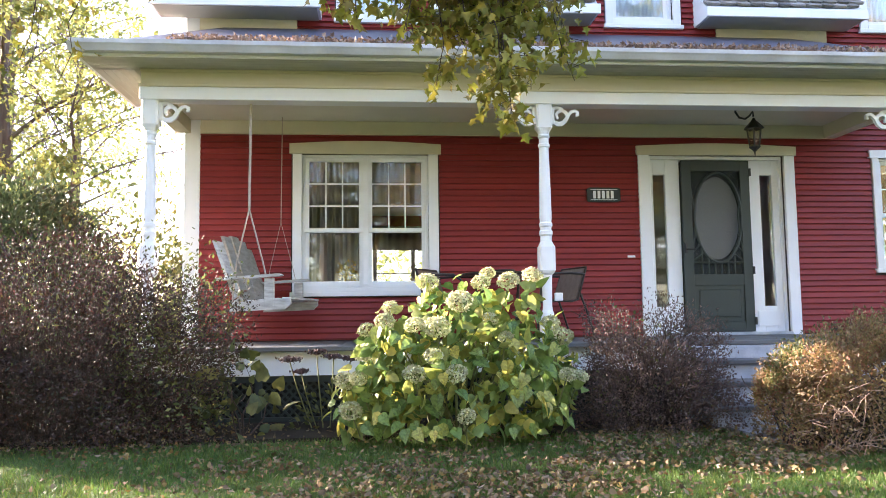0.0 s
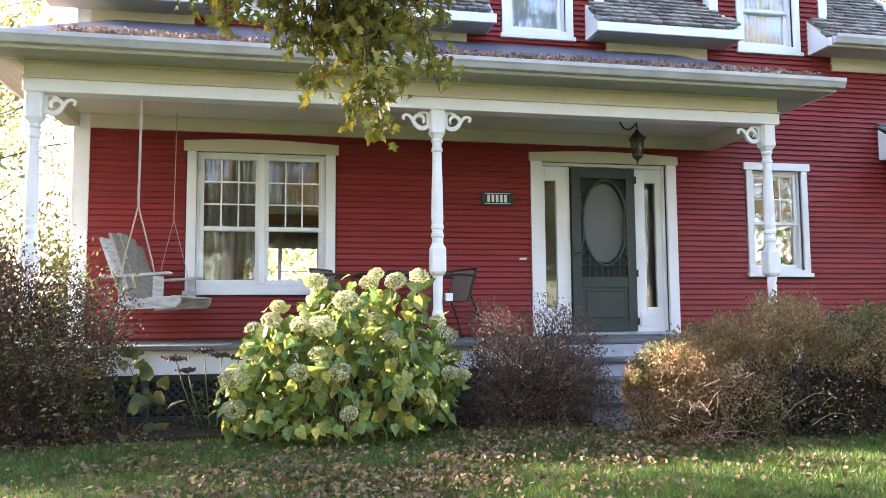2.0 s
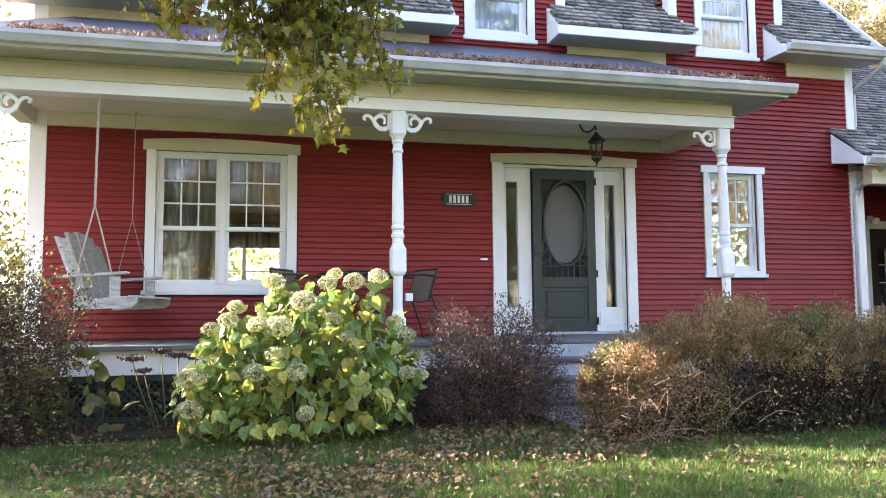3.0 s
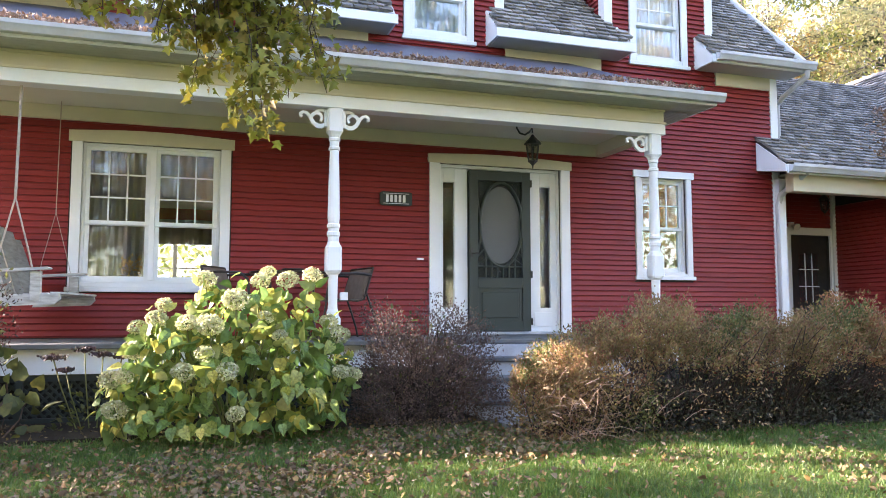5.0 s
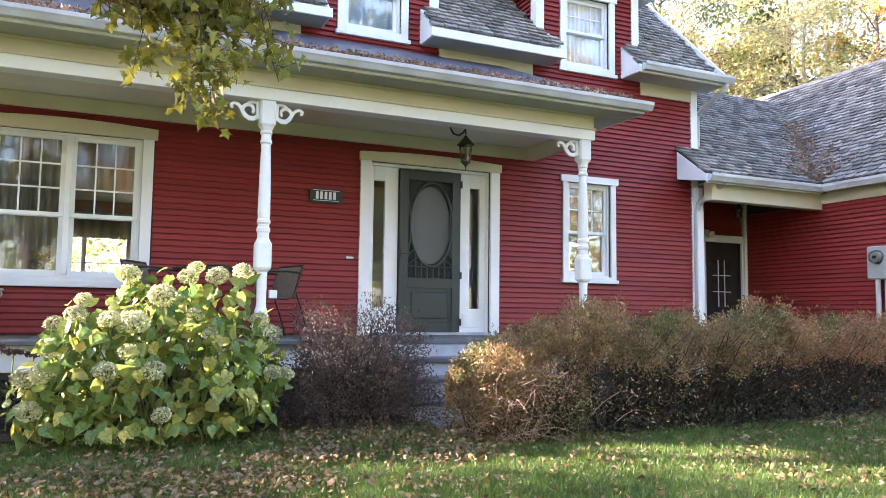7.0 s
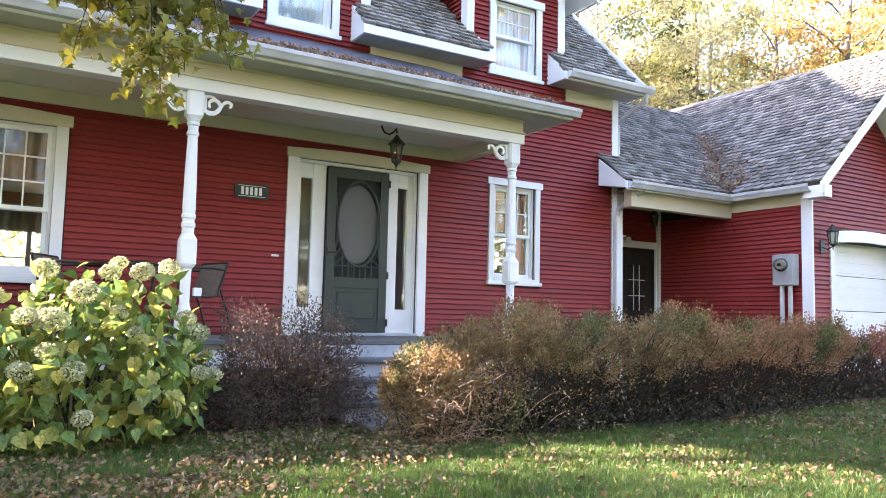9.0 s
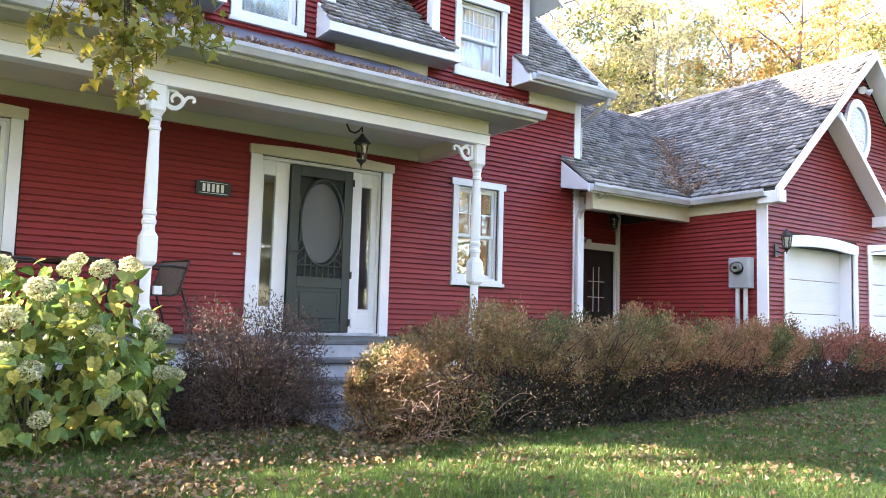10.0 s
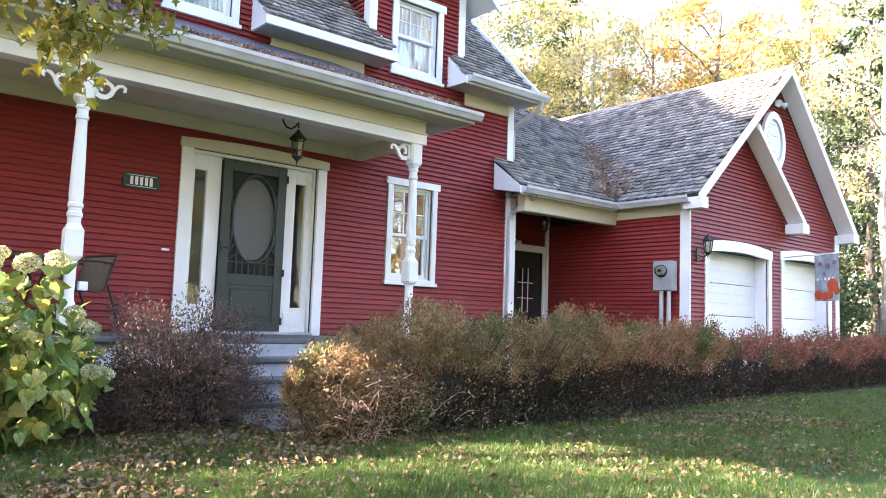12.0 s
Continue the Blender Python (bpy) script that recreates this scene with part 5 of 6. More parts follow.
for x, y, rr, hh, sd in ((-4.1, 13.5, 1.3, 2.5, 81), (-6.8, 15.0, 1.8, 2.7, 82), (-3.0, 15.5, 1.4, 2.2, 83), (-9.0, 12.5, 1.7, 2.4, 84)):
    shrub("garden_shrub", "tall yellow-green garden shrub beyond the house", (x, y, 0), (rr, rr, hh), 6000, 0.11, WOODGREEN, seed=sd, nt=30, shell=0.5, lumps=0.16, rad=0.012)


def hedge(label, x0, y0, x1, y1, wide, high, n, size, material, seed, tint=None, round_left=True):
    """A clipped hedge as a row of merging bushes along a line."""
    h = thing("hedge", label, "hedge", "hedges", at=((x0 + x1) / 2, (y0 + y1) / 2, 0))
    g = np.random.default_rng(seed)
    L = math.hypot(x1 - x0, y1 - y0)
    # leaves sit in sprays of uneven reach, with gaps between them
    sprays = int(L * 190)
    own = g.integers(sprays, size=n)
    t = np.clip((g.random(sprays) * L)[own] + g.normal(size=n) * 0.048, 0, L)
    cross = np.clip((g.random(sprays) * math.pi)[own] + g.normal(size=n) * 0.085, 0.01, math.pi - 0.01)
    f = g.uniform(0.76, 1.03, sprays)[own] * (0.80 + 0.20 * g.random(n) ** 0.6)
    lump = 1 + 0.08 * np.sin(t * 2.6 + seed + cross) + 0.07 * np.sin(t * 6.3 + cross * 4) + 0.04 * np.sin(t * 17 + cross * 9) + np.abs(g.normal(size=n)) * 0.045
    inner = g.random(n) < 0.22
    f[inner] *= g.random(inner.sum()) ** 0.5
    endf = np.sin(np.clip((t + 0.06) / 1.9, 0, 1) * math.pi / 2) ** 0.6 if round_left else np.ones(n)
    a = np.sign(np.cos(cross)) * np.abs(np.cos(cross)) ** 0.55 * wide / 2 * f * lump * (0.35 + 0.65 * endf)
    z = np.abs(np.sin(cross)) ** 0.6 * high * f * lump * (0.55 + 0.45 * endf)
    low = g.random(n) < 0.97 * np.clip((high * (0.60 + 0.10 * np.sin(t * 2.3)) - z) / (high * 0.12), 0, 1) * (np.clip((t - 0.4) / 0.7, 0, 1) if round_left else 1)
    ux, uy = (x1 - x0) / L, (y1 - y0) / L
    P = np.column_stack([x0 + ux * t - uy * a, y0 + uy * t + ux * a, np.maximum(z, 0.03)]) - np.array([[h.location.x, h.location.y, 0]])
    P, a2 = P[~low], a[~low]
    aim = np.column_stack([-uy * a2, ux * a2, np.maximum(P[:, 2], 0.1)])
    tq, cq = t[~low], cross[~low]
    green = np.sin(tq * 2.3 + seed) * np.sin(cq * 3.1 + tq * 1.7) + 0.5 * np.sin(tq * 5.9 + cq * 5) + g.normal(size=len(P)) * 0.35 > 0.70
    for sel, m3, lab in ((~green, material, "bronze hedge leaves"), (green, GREENISH, "olive green hedge leaves")):
        leaves("foliage", P[sel], g.uniform(size * 0.6, size * 1.3, int(sel.sum())), "lance", m3, h, lab, aim[sel], 0.6)
    if tint:
        m2, share, span = tint
        k = int(n * share)
        t2 = g.random(k) ** 1.7 * span * 1.9
        c2 = (0.5 + 0.5 * np.sign(g.random(k) - 0.5) * g.random(k) ** 0.6) * math.pi
        e2 = np.sin(np.clip((t2 + 0.06) / 1.9, 0, 1) * math.pi / 2) ** 0.6
        a3 = np.sign(np.cos(c2)) * np.abs(np.cos(c2)) ** 0.55 * wide / 2 * (0.37 + 0.67 * e2) * g.uniform(0.8, 1.05, k)
        z3 = np.abs(np.sin(c2)) ** 0.6 * high * (0.55 + 0.45 * e2) * g.uniform(0.75, 1.03, k)
        P = np.column_stack([x0 + ux * t2 - uy * a3, y0 + uy * t2 + ux * a3, np.maximum(z3, 0.03)]) - np.array([[h.location.x, h.location.y, 0]])
        leaves("tinted_foliage", P, g.uniform(size * 0.6, size * 1.3, k), "lance", m2, h, "tan leaves painted paler for the sunlit hedge end", None, 1.0)
    # blackish filler leaves standing for the deep shade low in the hedge
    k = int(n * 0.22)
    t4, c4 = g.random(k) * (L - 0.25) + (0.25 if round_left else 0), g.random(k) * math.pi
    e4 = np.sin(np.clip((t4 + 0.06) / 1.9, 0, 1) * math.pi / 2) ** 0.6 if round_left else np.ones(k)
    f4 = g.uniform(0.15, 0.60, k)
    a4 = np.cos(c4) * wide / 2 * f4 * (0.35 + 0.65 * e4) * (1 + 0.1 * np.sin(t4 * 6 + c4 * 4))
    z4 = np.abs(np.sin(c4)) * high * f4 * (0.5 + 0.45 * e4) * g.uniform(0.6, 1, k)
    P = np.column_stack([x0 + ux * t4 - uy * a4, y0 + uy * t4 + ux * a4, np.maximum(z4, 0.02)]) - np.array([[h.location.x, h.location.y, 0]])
    leaves("inner_foliage", P, g.uniform(size * 0.8, size * 1.5, k), "lance", SHADE_LEAF, h, "blackish leaves that paint in the shade inside the hedge", None, 1.0)
    r = random.Random(seed)
    bm = bmesh.new()
    for i in range(int(L * 130)):
        t0 = r.uniform(0.1, L)
        q = Vector((x0 + ux * t0, y0 + uy * t0 + r.uniform(-.15, .15), 0)) - Vector((h.location.x, h.location.y, 0))
        e = q + Vector((r.uniform(-.2, .25), r.uniform(-.5, .45) * wide / 1.1, high * r.uniform(0.3, 0.88) * (min(1, 0.5 + t0 / 2.6) if round_left else 1)))
        tube(bm, [q, q.lerp(e, 0.4) + Vector((r.gauss(0, .04), r.gauss(0, .04), 0.08)), q.lerp(e, 0.75) + Vector((r.gauss(0, .04), r.gauss(0, .04), 0.06)), e], 0.008, 5, 0.003)
    tagged(part("stem_tangle", bm, TWIG, h, "tangle of brown stems"), kind="stuff")
    if tint:
        bm = bmesh.new()
        for i in range(170):
            p = Vector((x0 + 0.12 + abs(r.gauss(0, 0.38)), y0 - 0.1 + r.uniform(-0.48, 0.1), r.uniform(0.0, 0.34))) - Vector((h.location.x, h.location.y, 0))
            e = p + Vector((r.gauss(0, 0.14), r.uniform(-0.14, 0.08), r.gauss(0.02, 0.09)))
            bend = Vector((r.gauss(0, .03), r.gauss(0, .03), r.uniform(0.02, 0.10)))
            tube(bm, [p, p.lerp(e, 0.25) + bend * 0.7, p.lerp(e, 0.55) + bend, p.lerp(e, 0.8) + bend * 0.6, e], 0.0028, 5, 0.0014)
        tagged(part("dry_brush", bm, PALE_TWIG, h, "pale dry twigs at the hedge foot"), kind="stuff")
    return h


hedge("bronze-green clipped hedge with a tan sunlit end", 2.95, 5.1, 6.3, 5.2, 1.35, 1.0, 98000, 0.029, SPIREA, 41, (TAN, 0.035, 1.0))
hedge("bronze and olive clipped hedge along the lawn", 6.1, 5.2, 9.6, 5.75, 1.15, 0.97, 72000, 0.032, RUST, 43, None, False)
hedge("reddish clipped hedge before the garage drive", 9.4, 5.74, 18.5, 6.18, 0.85, 0.90, 62000, 0.040, REDDISH, 45, None, False)

# ---- trees ----
def tree(name, label, height, spread, material, n, size, seed, trunk_r=0.14, bare=0.3, shape="lance", conifer=False, bark=BARK, limbs=16):
    """A tapered trunk with limbs and a crown of small leaves in uneven clumps."""
    t = thing(name, label, "tree")
    g = random.Random(seed)
    gn = np.random.default_rng(seed)
    bm = bmesh.new()
    lean = (g.uniform(-.4, .4), g.uniform(-.4, .4))
    spine = [Vector((lean[0] * (f / 9) ** 2 + g.gauss(0, .05) * (f > 0), lean[1] * (f / 9) ** 2 + g.gauss(0, .05) * (f > 0), height * f / 9)) for f in range(10)]
    tube(bm, spine, trunk_r, 9, trunk_r * 0.18)
    part("trunk", bm, bark, t, "rough grey-brown trunk")
    bm = bmesh.new()
    tips = []
    for i in range(limbs):
        h = bare + (0.97 - bare) * (i + g.random()) / limbs
        k = min(8, int(h * 9))
        b = spine[k].lerp(spine[k + 1], h * 9 - k)
        a = i * 2.4 + g.uniform(-.5, .5)
        reach = spread * ((1.05 - h) / (1.05 - bare) if conifer else math.sin(math.pi * (0.18 + 0.72 * (h - bare) / (1 - bare)))) * g.uniform(0.75, 1.1)
        e = b + Vector((math.cos(a) * reach, math.sin(a) * reach, (-0.08 if conifer else 0.45) * reach + g.uniform(-.2, .3)))
        pts = [b, b.lerp(e, .35) + Vector((0, 0, .06 * reach)), b.lerp(e, .7) + Vector((0, 0, .05 * reach)), e]
        tube(bm, pts, trunk_r * 0.32 * (1.1 - h * .7), 6, 0.012)
        for f in (0.35, 0.5, 0.65, 0.8, 0.92, 1.0):
            p = b.lerp(e, f)
            for _ in range(1 if f < .5 else 2):
                q = p + Vector((g.gauss(0, .16), g.gauss(0, .16), g.gauss(0, .12))) * reach
                tube(bm, [p, p.lerp(q, .5) + Vector((0, 0, .03)), q], 0.012, 4, 0.005)
                tips.append((q, reach))
    tagged(part("limb_spread", bm, bark, t, "bare forking limbs"), kind="stuff")
    C = np.array([tuple(q) for q, _ in tips])
    R = np.array([max(.25, r * (.16 if conifer else .20)) for _, r in tips])
    w = gn.random(len(C)) ** 1.2 + 0.05
    pick = gn.choice(len(C), n, p=w / w.sum())
    d = gn.normal(size=(n, 3))
    d /= np.linalg.norm(d, axis=1, keepdims=True)
    P = C[pick] + d * (R[pick] * gn.random(n) ** 0.45)[:, None] * np.array([[1.15, 1.15, 0.45 if conifer else 0.75]])
    leaves("crown", P, gn.uniform(size * .6, size * 1.3, n), shape, material, t, "", d * .4 + np.array([[0, 0, -.3]]), .8)
    return t


PALE_BARK = mat("pale_birch_bark", (0.34, 0.31, 0.27), (0.20, 0.18, 0.15), rough=0.9, scale=4, fine=30, bump=0.5, stretch=(2, 2, 0.8))
T = [tree("birch_tree", "tall birch with thin yellow autumn foliage", 15, 3.4, YELLOW, 7600, 0.19, 61, 0.17, 0.25, limbs=22),
     tree("maple_tree", "maple with orange and yellow autumn leaves", 13, 4.0, ORANGE, 7600, 0.20, 62, 0.22, 0.22, limbs=20),
     tree("ash_tree", "tree with green and yellow autumn leaves", 14, 3.6, WOODGREEN, 7600, 0.18, 63, 0.2, 0.22, limbs=22),
     tree("pine_tree", "tall dark green pine with layered limbs", 17, 3.6, NEEDLE, 11500, 0.22, 64, 0.2, 0.12, conifer=True, limbs=40),
     tree("white_birch", "pale-barked birch with a few yellow leaves", 14, 2.6, YELLOW, 3500, 0.16, 66, 0.17, 0.35, limbs=14, bark=PALE_BARK),
     tree("young_tree", "slender tree with sparse yellow-green leaves", 7.5, 2.3, WOODGREEN, 3200, 0.10, 65, 0.09, 0.25, limbs=14)]
place = random.Random(9)
spots = [(0, 17, 24), (1, 23, 26), (2, 13, 22), (0, 20, 21.5), (0, 28, 24), (1, 31, 19), (2, 26, 18), (3, 33, 25), (0, 22, 18.5), (2, 19, 29), (1, 15, 29), (0, 35, 15),
         (2, 12.5, 27), (2, 37, 21), (1, 27, 31), (0, 24, 33), (0, 40, 27), (1, 20, 34), (3, 27, 27), (2, 31, 31), (2, 29.5, 13.5), (3, 36, 11.5), (0, 33, 9), (1, 41, 17),
         (0, 14.5, 19.5), (2, 17.5, 20), (1, 21, 23.5), (0, 25, 22), (2, 23.5, 29), (1, 29, 21.5), (0, 19, 25.5), (2, 34, 18), (1, 25, 14.8), (0, 30, 16), (2, 39, 13), (0, 27.5, 35), (1, 34, 29), (2, 14, 33), (0, 11, 31),
         # unseen, across the road: mirrored in the windows, many added to dim the porch
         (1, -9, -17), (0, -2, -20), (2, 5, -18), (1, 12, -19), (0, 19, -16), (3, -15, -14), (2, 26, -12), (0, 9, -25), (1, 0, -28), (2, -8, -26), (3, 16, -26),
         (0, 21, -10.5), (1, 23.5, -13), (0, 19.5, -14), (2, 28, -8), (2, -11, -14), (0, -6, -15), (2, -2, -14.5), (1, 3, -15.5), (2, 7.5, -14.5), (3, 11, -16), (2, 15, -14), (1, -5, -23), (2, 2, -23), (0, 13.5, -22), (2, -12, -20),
         (4, 22, 8.0), (4, 21.5, 17.5), (3, 24.7, 22), (3, 27, 10.2),
         # added mostly out of view west of the lawn, to dapple the low sun
         (5, -5.3, 7.0), (2, -9.2, 7.7), (0, -12, 8.6), (3, -14, 9.4),
         # beyond the house to the left; unseen ones added to filter the sun
         (2, -7.35, 15.6), (5, -5.9, 15.5), (5, -9.8, 8.0), (5, -11, 18), (2, -14, 20), (5, -9.5, 21), (0, -20, 10.5), (5, -9.2, 19), (5, -8.2, 17), (5, -13, 8.5),
         # added to cut sky light at the porch's open end, most out of view
         (2, -12, 26), (0, -17, 27), (2, -10.5, 28), (1, -23, 27), (2, -15.5, 5.5), (0, -19, 2), (1, -23, -4), (2, -17, -8)]
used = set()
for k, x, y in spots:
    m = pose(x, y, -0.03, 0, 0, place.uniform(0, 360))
    # trees opposite the porch are enlarged to cut more low sky light
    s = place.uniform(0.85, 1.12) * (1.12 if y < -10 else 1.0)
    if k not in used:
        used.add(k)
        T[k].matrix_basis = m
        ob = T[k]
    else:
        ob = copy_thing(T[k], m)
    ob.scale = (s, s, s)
# far wood that closes the horizon, its unseen south raised to dim the porch
P = []
g = np.random.default_rng(77)
for a in np.linspace(0, math.tau, 150, endpoint=False):
    if 1.75 < a < 2.75:                   # open sky toward the low sun
        continue
    r, h = g.uniform(48, 62), g.uniform(8, 17)
    c = np.array([5 + r * math.cos(a), 5 + r * math.sin(a), h * 0.45])
    d = g.normal(size=(330, 3))
    d /= np.linalg.norm(d, axis=1, keepdims=True)
    P.append(c + d * np.array([[2.6, 2.6, h * 0.55]]) * g.random((330, 1)) ** 0.4)
P = np.vstack(P)
tagged(leaves("far_wood", P, g.uniform(0.4, 0.9, len(P)), "lance", WOODGREEN, None, "", None, 1.0), "distant mixed autumn woodland behind the house", "woods", kind="stuff")

# ---- maple overhanging the lawn ----
maple = thing("shade_maple", "maple whose yellow-green branch hangs over the lawn", "tree", at=(-3.2, 0.9, 0))
O = Vector((-3.2, 0.9, 0))
bm = bmesh.new()
tube(bm, [Vector(p) - O for p in ((-3.2, .9, -.05), (-3.25, .9, 1.2), (-3.1, .95, 2.4), (-3.15, .9, 4.5), (-3.0, .8, 7.0))], 0.17, 12, 0.06)
part("trunk", bm, BARK, maple, "grey maple trunk")
bm = bmesh.new()
limb = [Vector(p) - O for p in ((-3.1, .95, 2.5), (-2.2, 1.8, 2.95), (-1.3, 2.5, 3.15), (-.4, 2.95, 3.12), (.45, 3.15, 3.0), (.92, 3.22, 2.8))]
tube(bm, limb, 0.05, 8, 0.012)
limb2 = [Vector(p) - O for p in ((-3.1, .95, 2.9), (-2.6, 2.2, 3.2), (-2.1, 3.5, 3.4), (-1.75, 4.6, 3.3))]
tube(bm, limb2, 0.04, 8, 0.01)
part("limb", bm, BARK, maple, "long limb reaching over the lawn")
g = random.Random(12)
tw, LP, LA = bmesh.new(), [], []
def hang(p, length, lean, dens):
    """A drooping twig with leaves in pairs."""
    pts = [p]
    for i in range(1, 6):
        f = i / 5
        pts.append(p + Vector((lean[0] * f + g.gauss(0, .02), lean[1] * f + g.gauss(0, .02), -length * f ** 1.15)))
    tube(tw, pts, 0.0055, 5, 0.002)
    for i in range(dens):
        f = g.random() ** 0.8 * 5
        k = min(4, int(f))
        q = pts[k].lerp(pts[k + 1], f - k)
        e = q + Vector((g.gauss(0, .055), g.gauss(0, .055), g.gauss(-.02, .03)))
        tube(tw, [q, e], 0.0016, 3)
        LP.append(tuple(e))
        for _ in range(2):
            LP.append(tuple(e + Vector((g.gauss(0, .04), g.gauss(0, .04), g.gauss(0, .03)))))
            LA.append((g.gauss(0, .6), g.gauss(0, .6), -1.0))
        LA.append((g.gauss(0, .5), g.gauss(0, .5), -1.0))
def along(line, f):
    f *= len(line) - 1
    k = min(len(line) - 2, int(f))
    return line[k].lerp(line[k + 1], f - k)
for f, ln, dens in ((.98, .50, 30), (.93, .80, 40), (.90, .75, 44), (.87, 1.08, 50), (.84, .95, 46), (.81, .90, 44), (.77, .78, 40), (.73, .74, 38), (.70, .8, 36), (.67, .68, 34), (.63, .74, 30),
                    (.60, .70, 28), (.56, .74, 24), (.52, .70, 24), (.48, .72, 18), (.96, .62, 40), (.89, .66, 44), (.79, .62, 44), (.75, .84, 34), (.44, .7, 16), (.92, .55, 40), (.85, .6, 40), (.71, .6, 30)):
    hang(along(limb, f), ln, (g.uniform(-.12, .22), g.uniform(-.15, .2)), dens)
for f in (.99, .97, .94, .91, .88, .85, .82, .79, .76, .72, .68, .64, .60, .56, .52, .48, .44, .40, .36, .54, .46):
    hang(along(limb, f) + Vector((g.uniform(-.1, .1), g.uniform(-.1, .15), 0)), g.uniform(.45, .8), (g.uniform(-.12, .12), g.uniform(-.1, .1)), 15 if f > .75 else 26)
for f in (.6, .7, .78, .85, .92, 1.0, .66, .95):
    hang(along(limb2, f), g.uniform(.5, 1.1), (g.uniform(-.3, .3), g.uniform(-.1, .3)), 11)
tagged(part("twig_spray", tw, TWIG, maple, "thin drooping twigs"), kind="stuff")
leaves("leaf_spray", np.array(LP), np.random.default_rng(3).uniform(0.04, 0.075, len(LP)), "maple", MAPLE, maple, "yellow-green lobed leaves", np.array(LA), .5)
gn = np.random.default_rng(8)
d = gn.normal(size=(5000, 3))
d /= np.linalg.norm(d, axis=1, keepdims=True)
P = np.array([[0.0, -0.2, 6.2]]) + d * np.array([[2.6, 2.4, 1.9]]) * gn.random((5000, 1)) ** .4
leaves("crown", P, gn.uniform(.06, .1, 5000), "maple", MAPLE, maple, "leafy crown", None, 1.0)

# ---- porch furniture ----
swing = thing("porch_swing", "weathered white wooden bench swing hung on ropes from the ceiling", "swing", at=(-0.93, 7.75, 1.08))
swing.rotation_euler.z = radians(-9)
for i in range(5):
    y = -0.55 + i * 0.225
    bm = bmesh.new()
    top = 0.60 + 0.13 * math.sin(math.pi * (i + .5) / 5)
    prism(bm, [(-0.24, 0.02), (-0.215, 0.02), (-0.44, top), (-0.475, top)], "y", y, y + 0.205)
    part("back_slat", bm, BROWNWOOD if i else GREYWOOD, swing, "weathered grey back board")
boxes("seat", [(-0.24 + k * 0.115, -0.24 + k * 0.115 + 0.10, -0.56, 0.56, 0.03 + 0.008 * k, 0.052 + 0.008 * k) for k in range(5)], GREYWOOD, swing, "slatted seat with flaking white paint", 0.004)
for y in (-0.57, 0.53):
    bm = bmesh.new()
    prism(bm, [(-0.30, -0.05), (0.26, -0.03), (0.31, 0.02), (0.30, 0.065), (0.05, 0.055), (-0.26, 0.04)], "y", y, y + 0.04)
    part("side_rail", bm, GREYWOOD, swing)
    boxes("arm_support", [(0.05, 0.14, y - 0.005, y + 0.045, 0.0, 0.27)], GREYWOOD, swing, "", 0.004)
    bm = bmesh.new()
    prism(bm, [(-0.42, 0.25), (0.20, 0.285), (0.22, 0.295), (0.20, 0.31), (-0.42, 0.275)], "y", y - 0.035, y + 0.075)
    part("armrest", bm, GREYWOOD, swing, "flat white armrest")
    bm = bmesh.new()
    thick = 0.014 if y < 0 else 0.006
    tube(bm, [(-0.10, y + .02, 2.13), (-0.11, y + .02, 0.94)], thick, 6)
    tube(bm, [(-0.11, y + .02, 0.94), (-0.23, y + .02, 0.42), (-0.27, y + 0.02, 0.02)], thick * 0.65, 6)
    tube(bm, [(-0.11, y + .02, 0.94), (0.03, y + .02, 0.42), (0.12, y + 0.02, 0.02)], thick * 0.65, 6)
    part("rope", bm, ROPE, swing, "braided rope")


def patio_chair(x, y, turn):
    c = thing("patio_chair", "bronze metal patio chair with brown sling back", "chair", "patio chairs", at=(x, y, DECK_Z))
    bm = bmesh.new()
    prism(bm, [(-0.02, 0.42), (0.0, 0.42), (0.11, 0.745), (0.09, 0.745)], "x", -0.235, 0.235)
    part("backrest", bm, FABRIC, c, "brown sling backrest")
    bm = bmesh.new()
    prism(bm, [(-0.44, 0.40), (-0.02, 0.40), (-0.02, 0.415), (-0.44, 0.43)], "x", -0.235, 0.235)
    part("seat", bm, FABRIC, c, "brown sling seat")
    for s in (-1, 1):
        bm = bmesh.new()
        tube(bm, [(s * .25, .105, .755), (s * .25, 0, .42), (s * .25, -.08, .40), (s * .25, -.44, .42), (s * .25, -.47, .2), (s * .25, -.46, 0)], 0.012, 8)
        tube(bm, [(s * .25, .02, .5), (s * .25, .10, .3), (s * .25, .17, .1), (s * .25, .19, 0)], 0.012, 8)
        part("side_frame", bm, BRONZE, c, "curved bronze tube frame")
        bm = bmesh.new()
        tube(bm, [(s * .25, .08, .68), (s * .28, -.1, .69), (s * .28, -.34, .68), (s * .27, -.42, .62), (s * .25, -.44, .42)], 0.014, 8)
        part("armrest", bm, BRONZE, c)
    bm = bmesh.new()
    tube(bm, [(-.25, .105, .755), (.25, .105, .755)], 0.012, 8)
    part("top_rail", bm, BRONZE, c)
    c.matrix_basis = pose(x, y, DECK_Z, 0, 0, turn)
    return c


patio_chair(2.10, 7.75, -74)
patio_chair(0.72, 7.85, 60)
table = thing("patio_table", "round dark bronze patio table on the porch", "table", at=(1.42, 7.85, DECK_Z))
bm = bmesh.new()
turned(bm, [(.685, .41, 0), (.69, .425, 0), (.71, .425, 0), (.715, .41, 0)], 40)
part("tabletop", bm, BRONZE, table, "dark round tabletop")
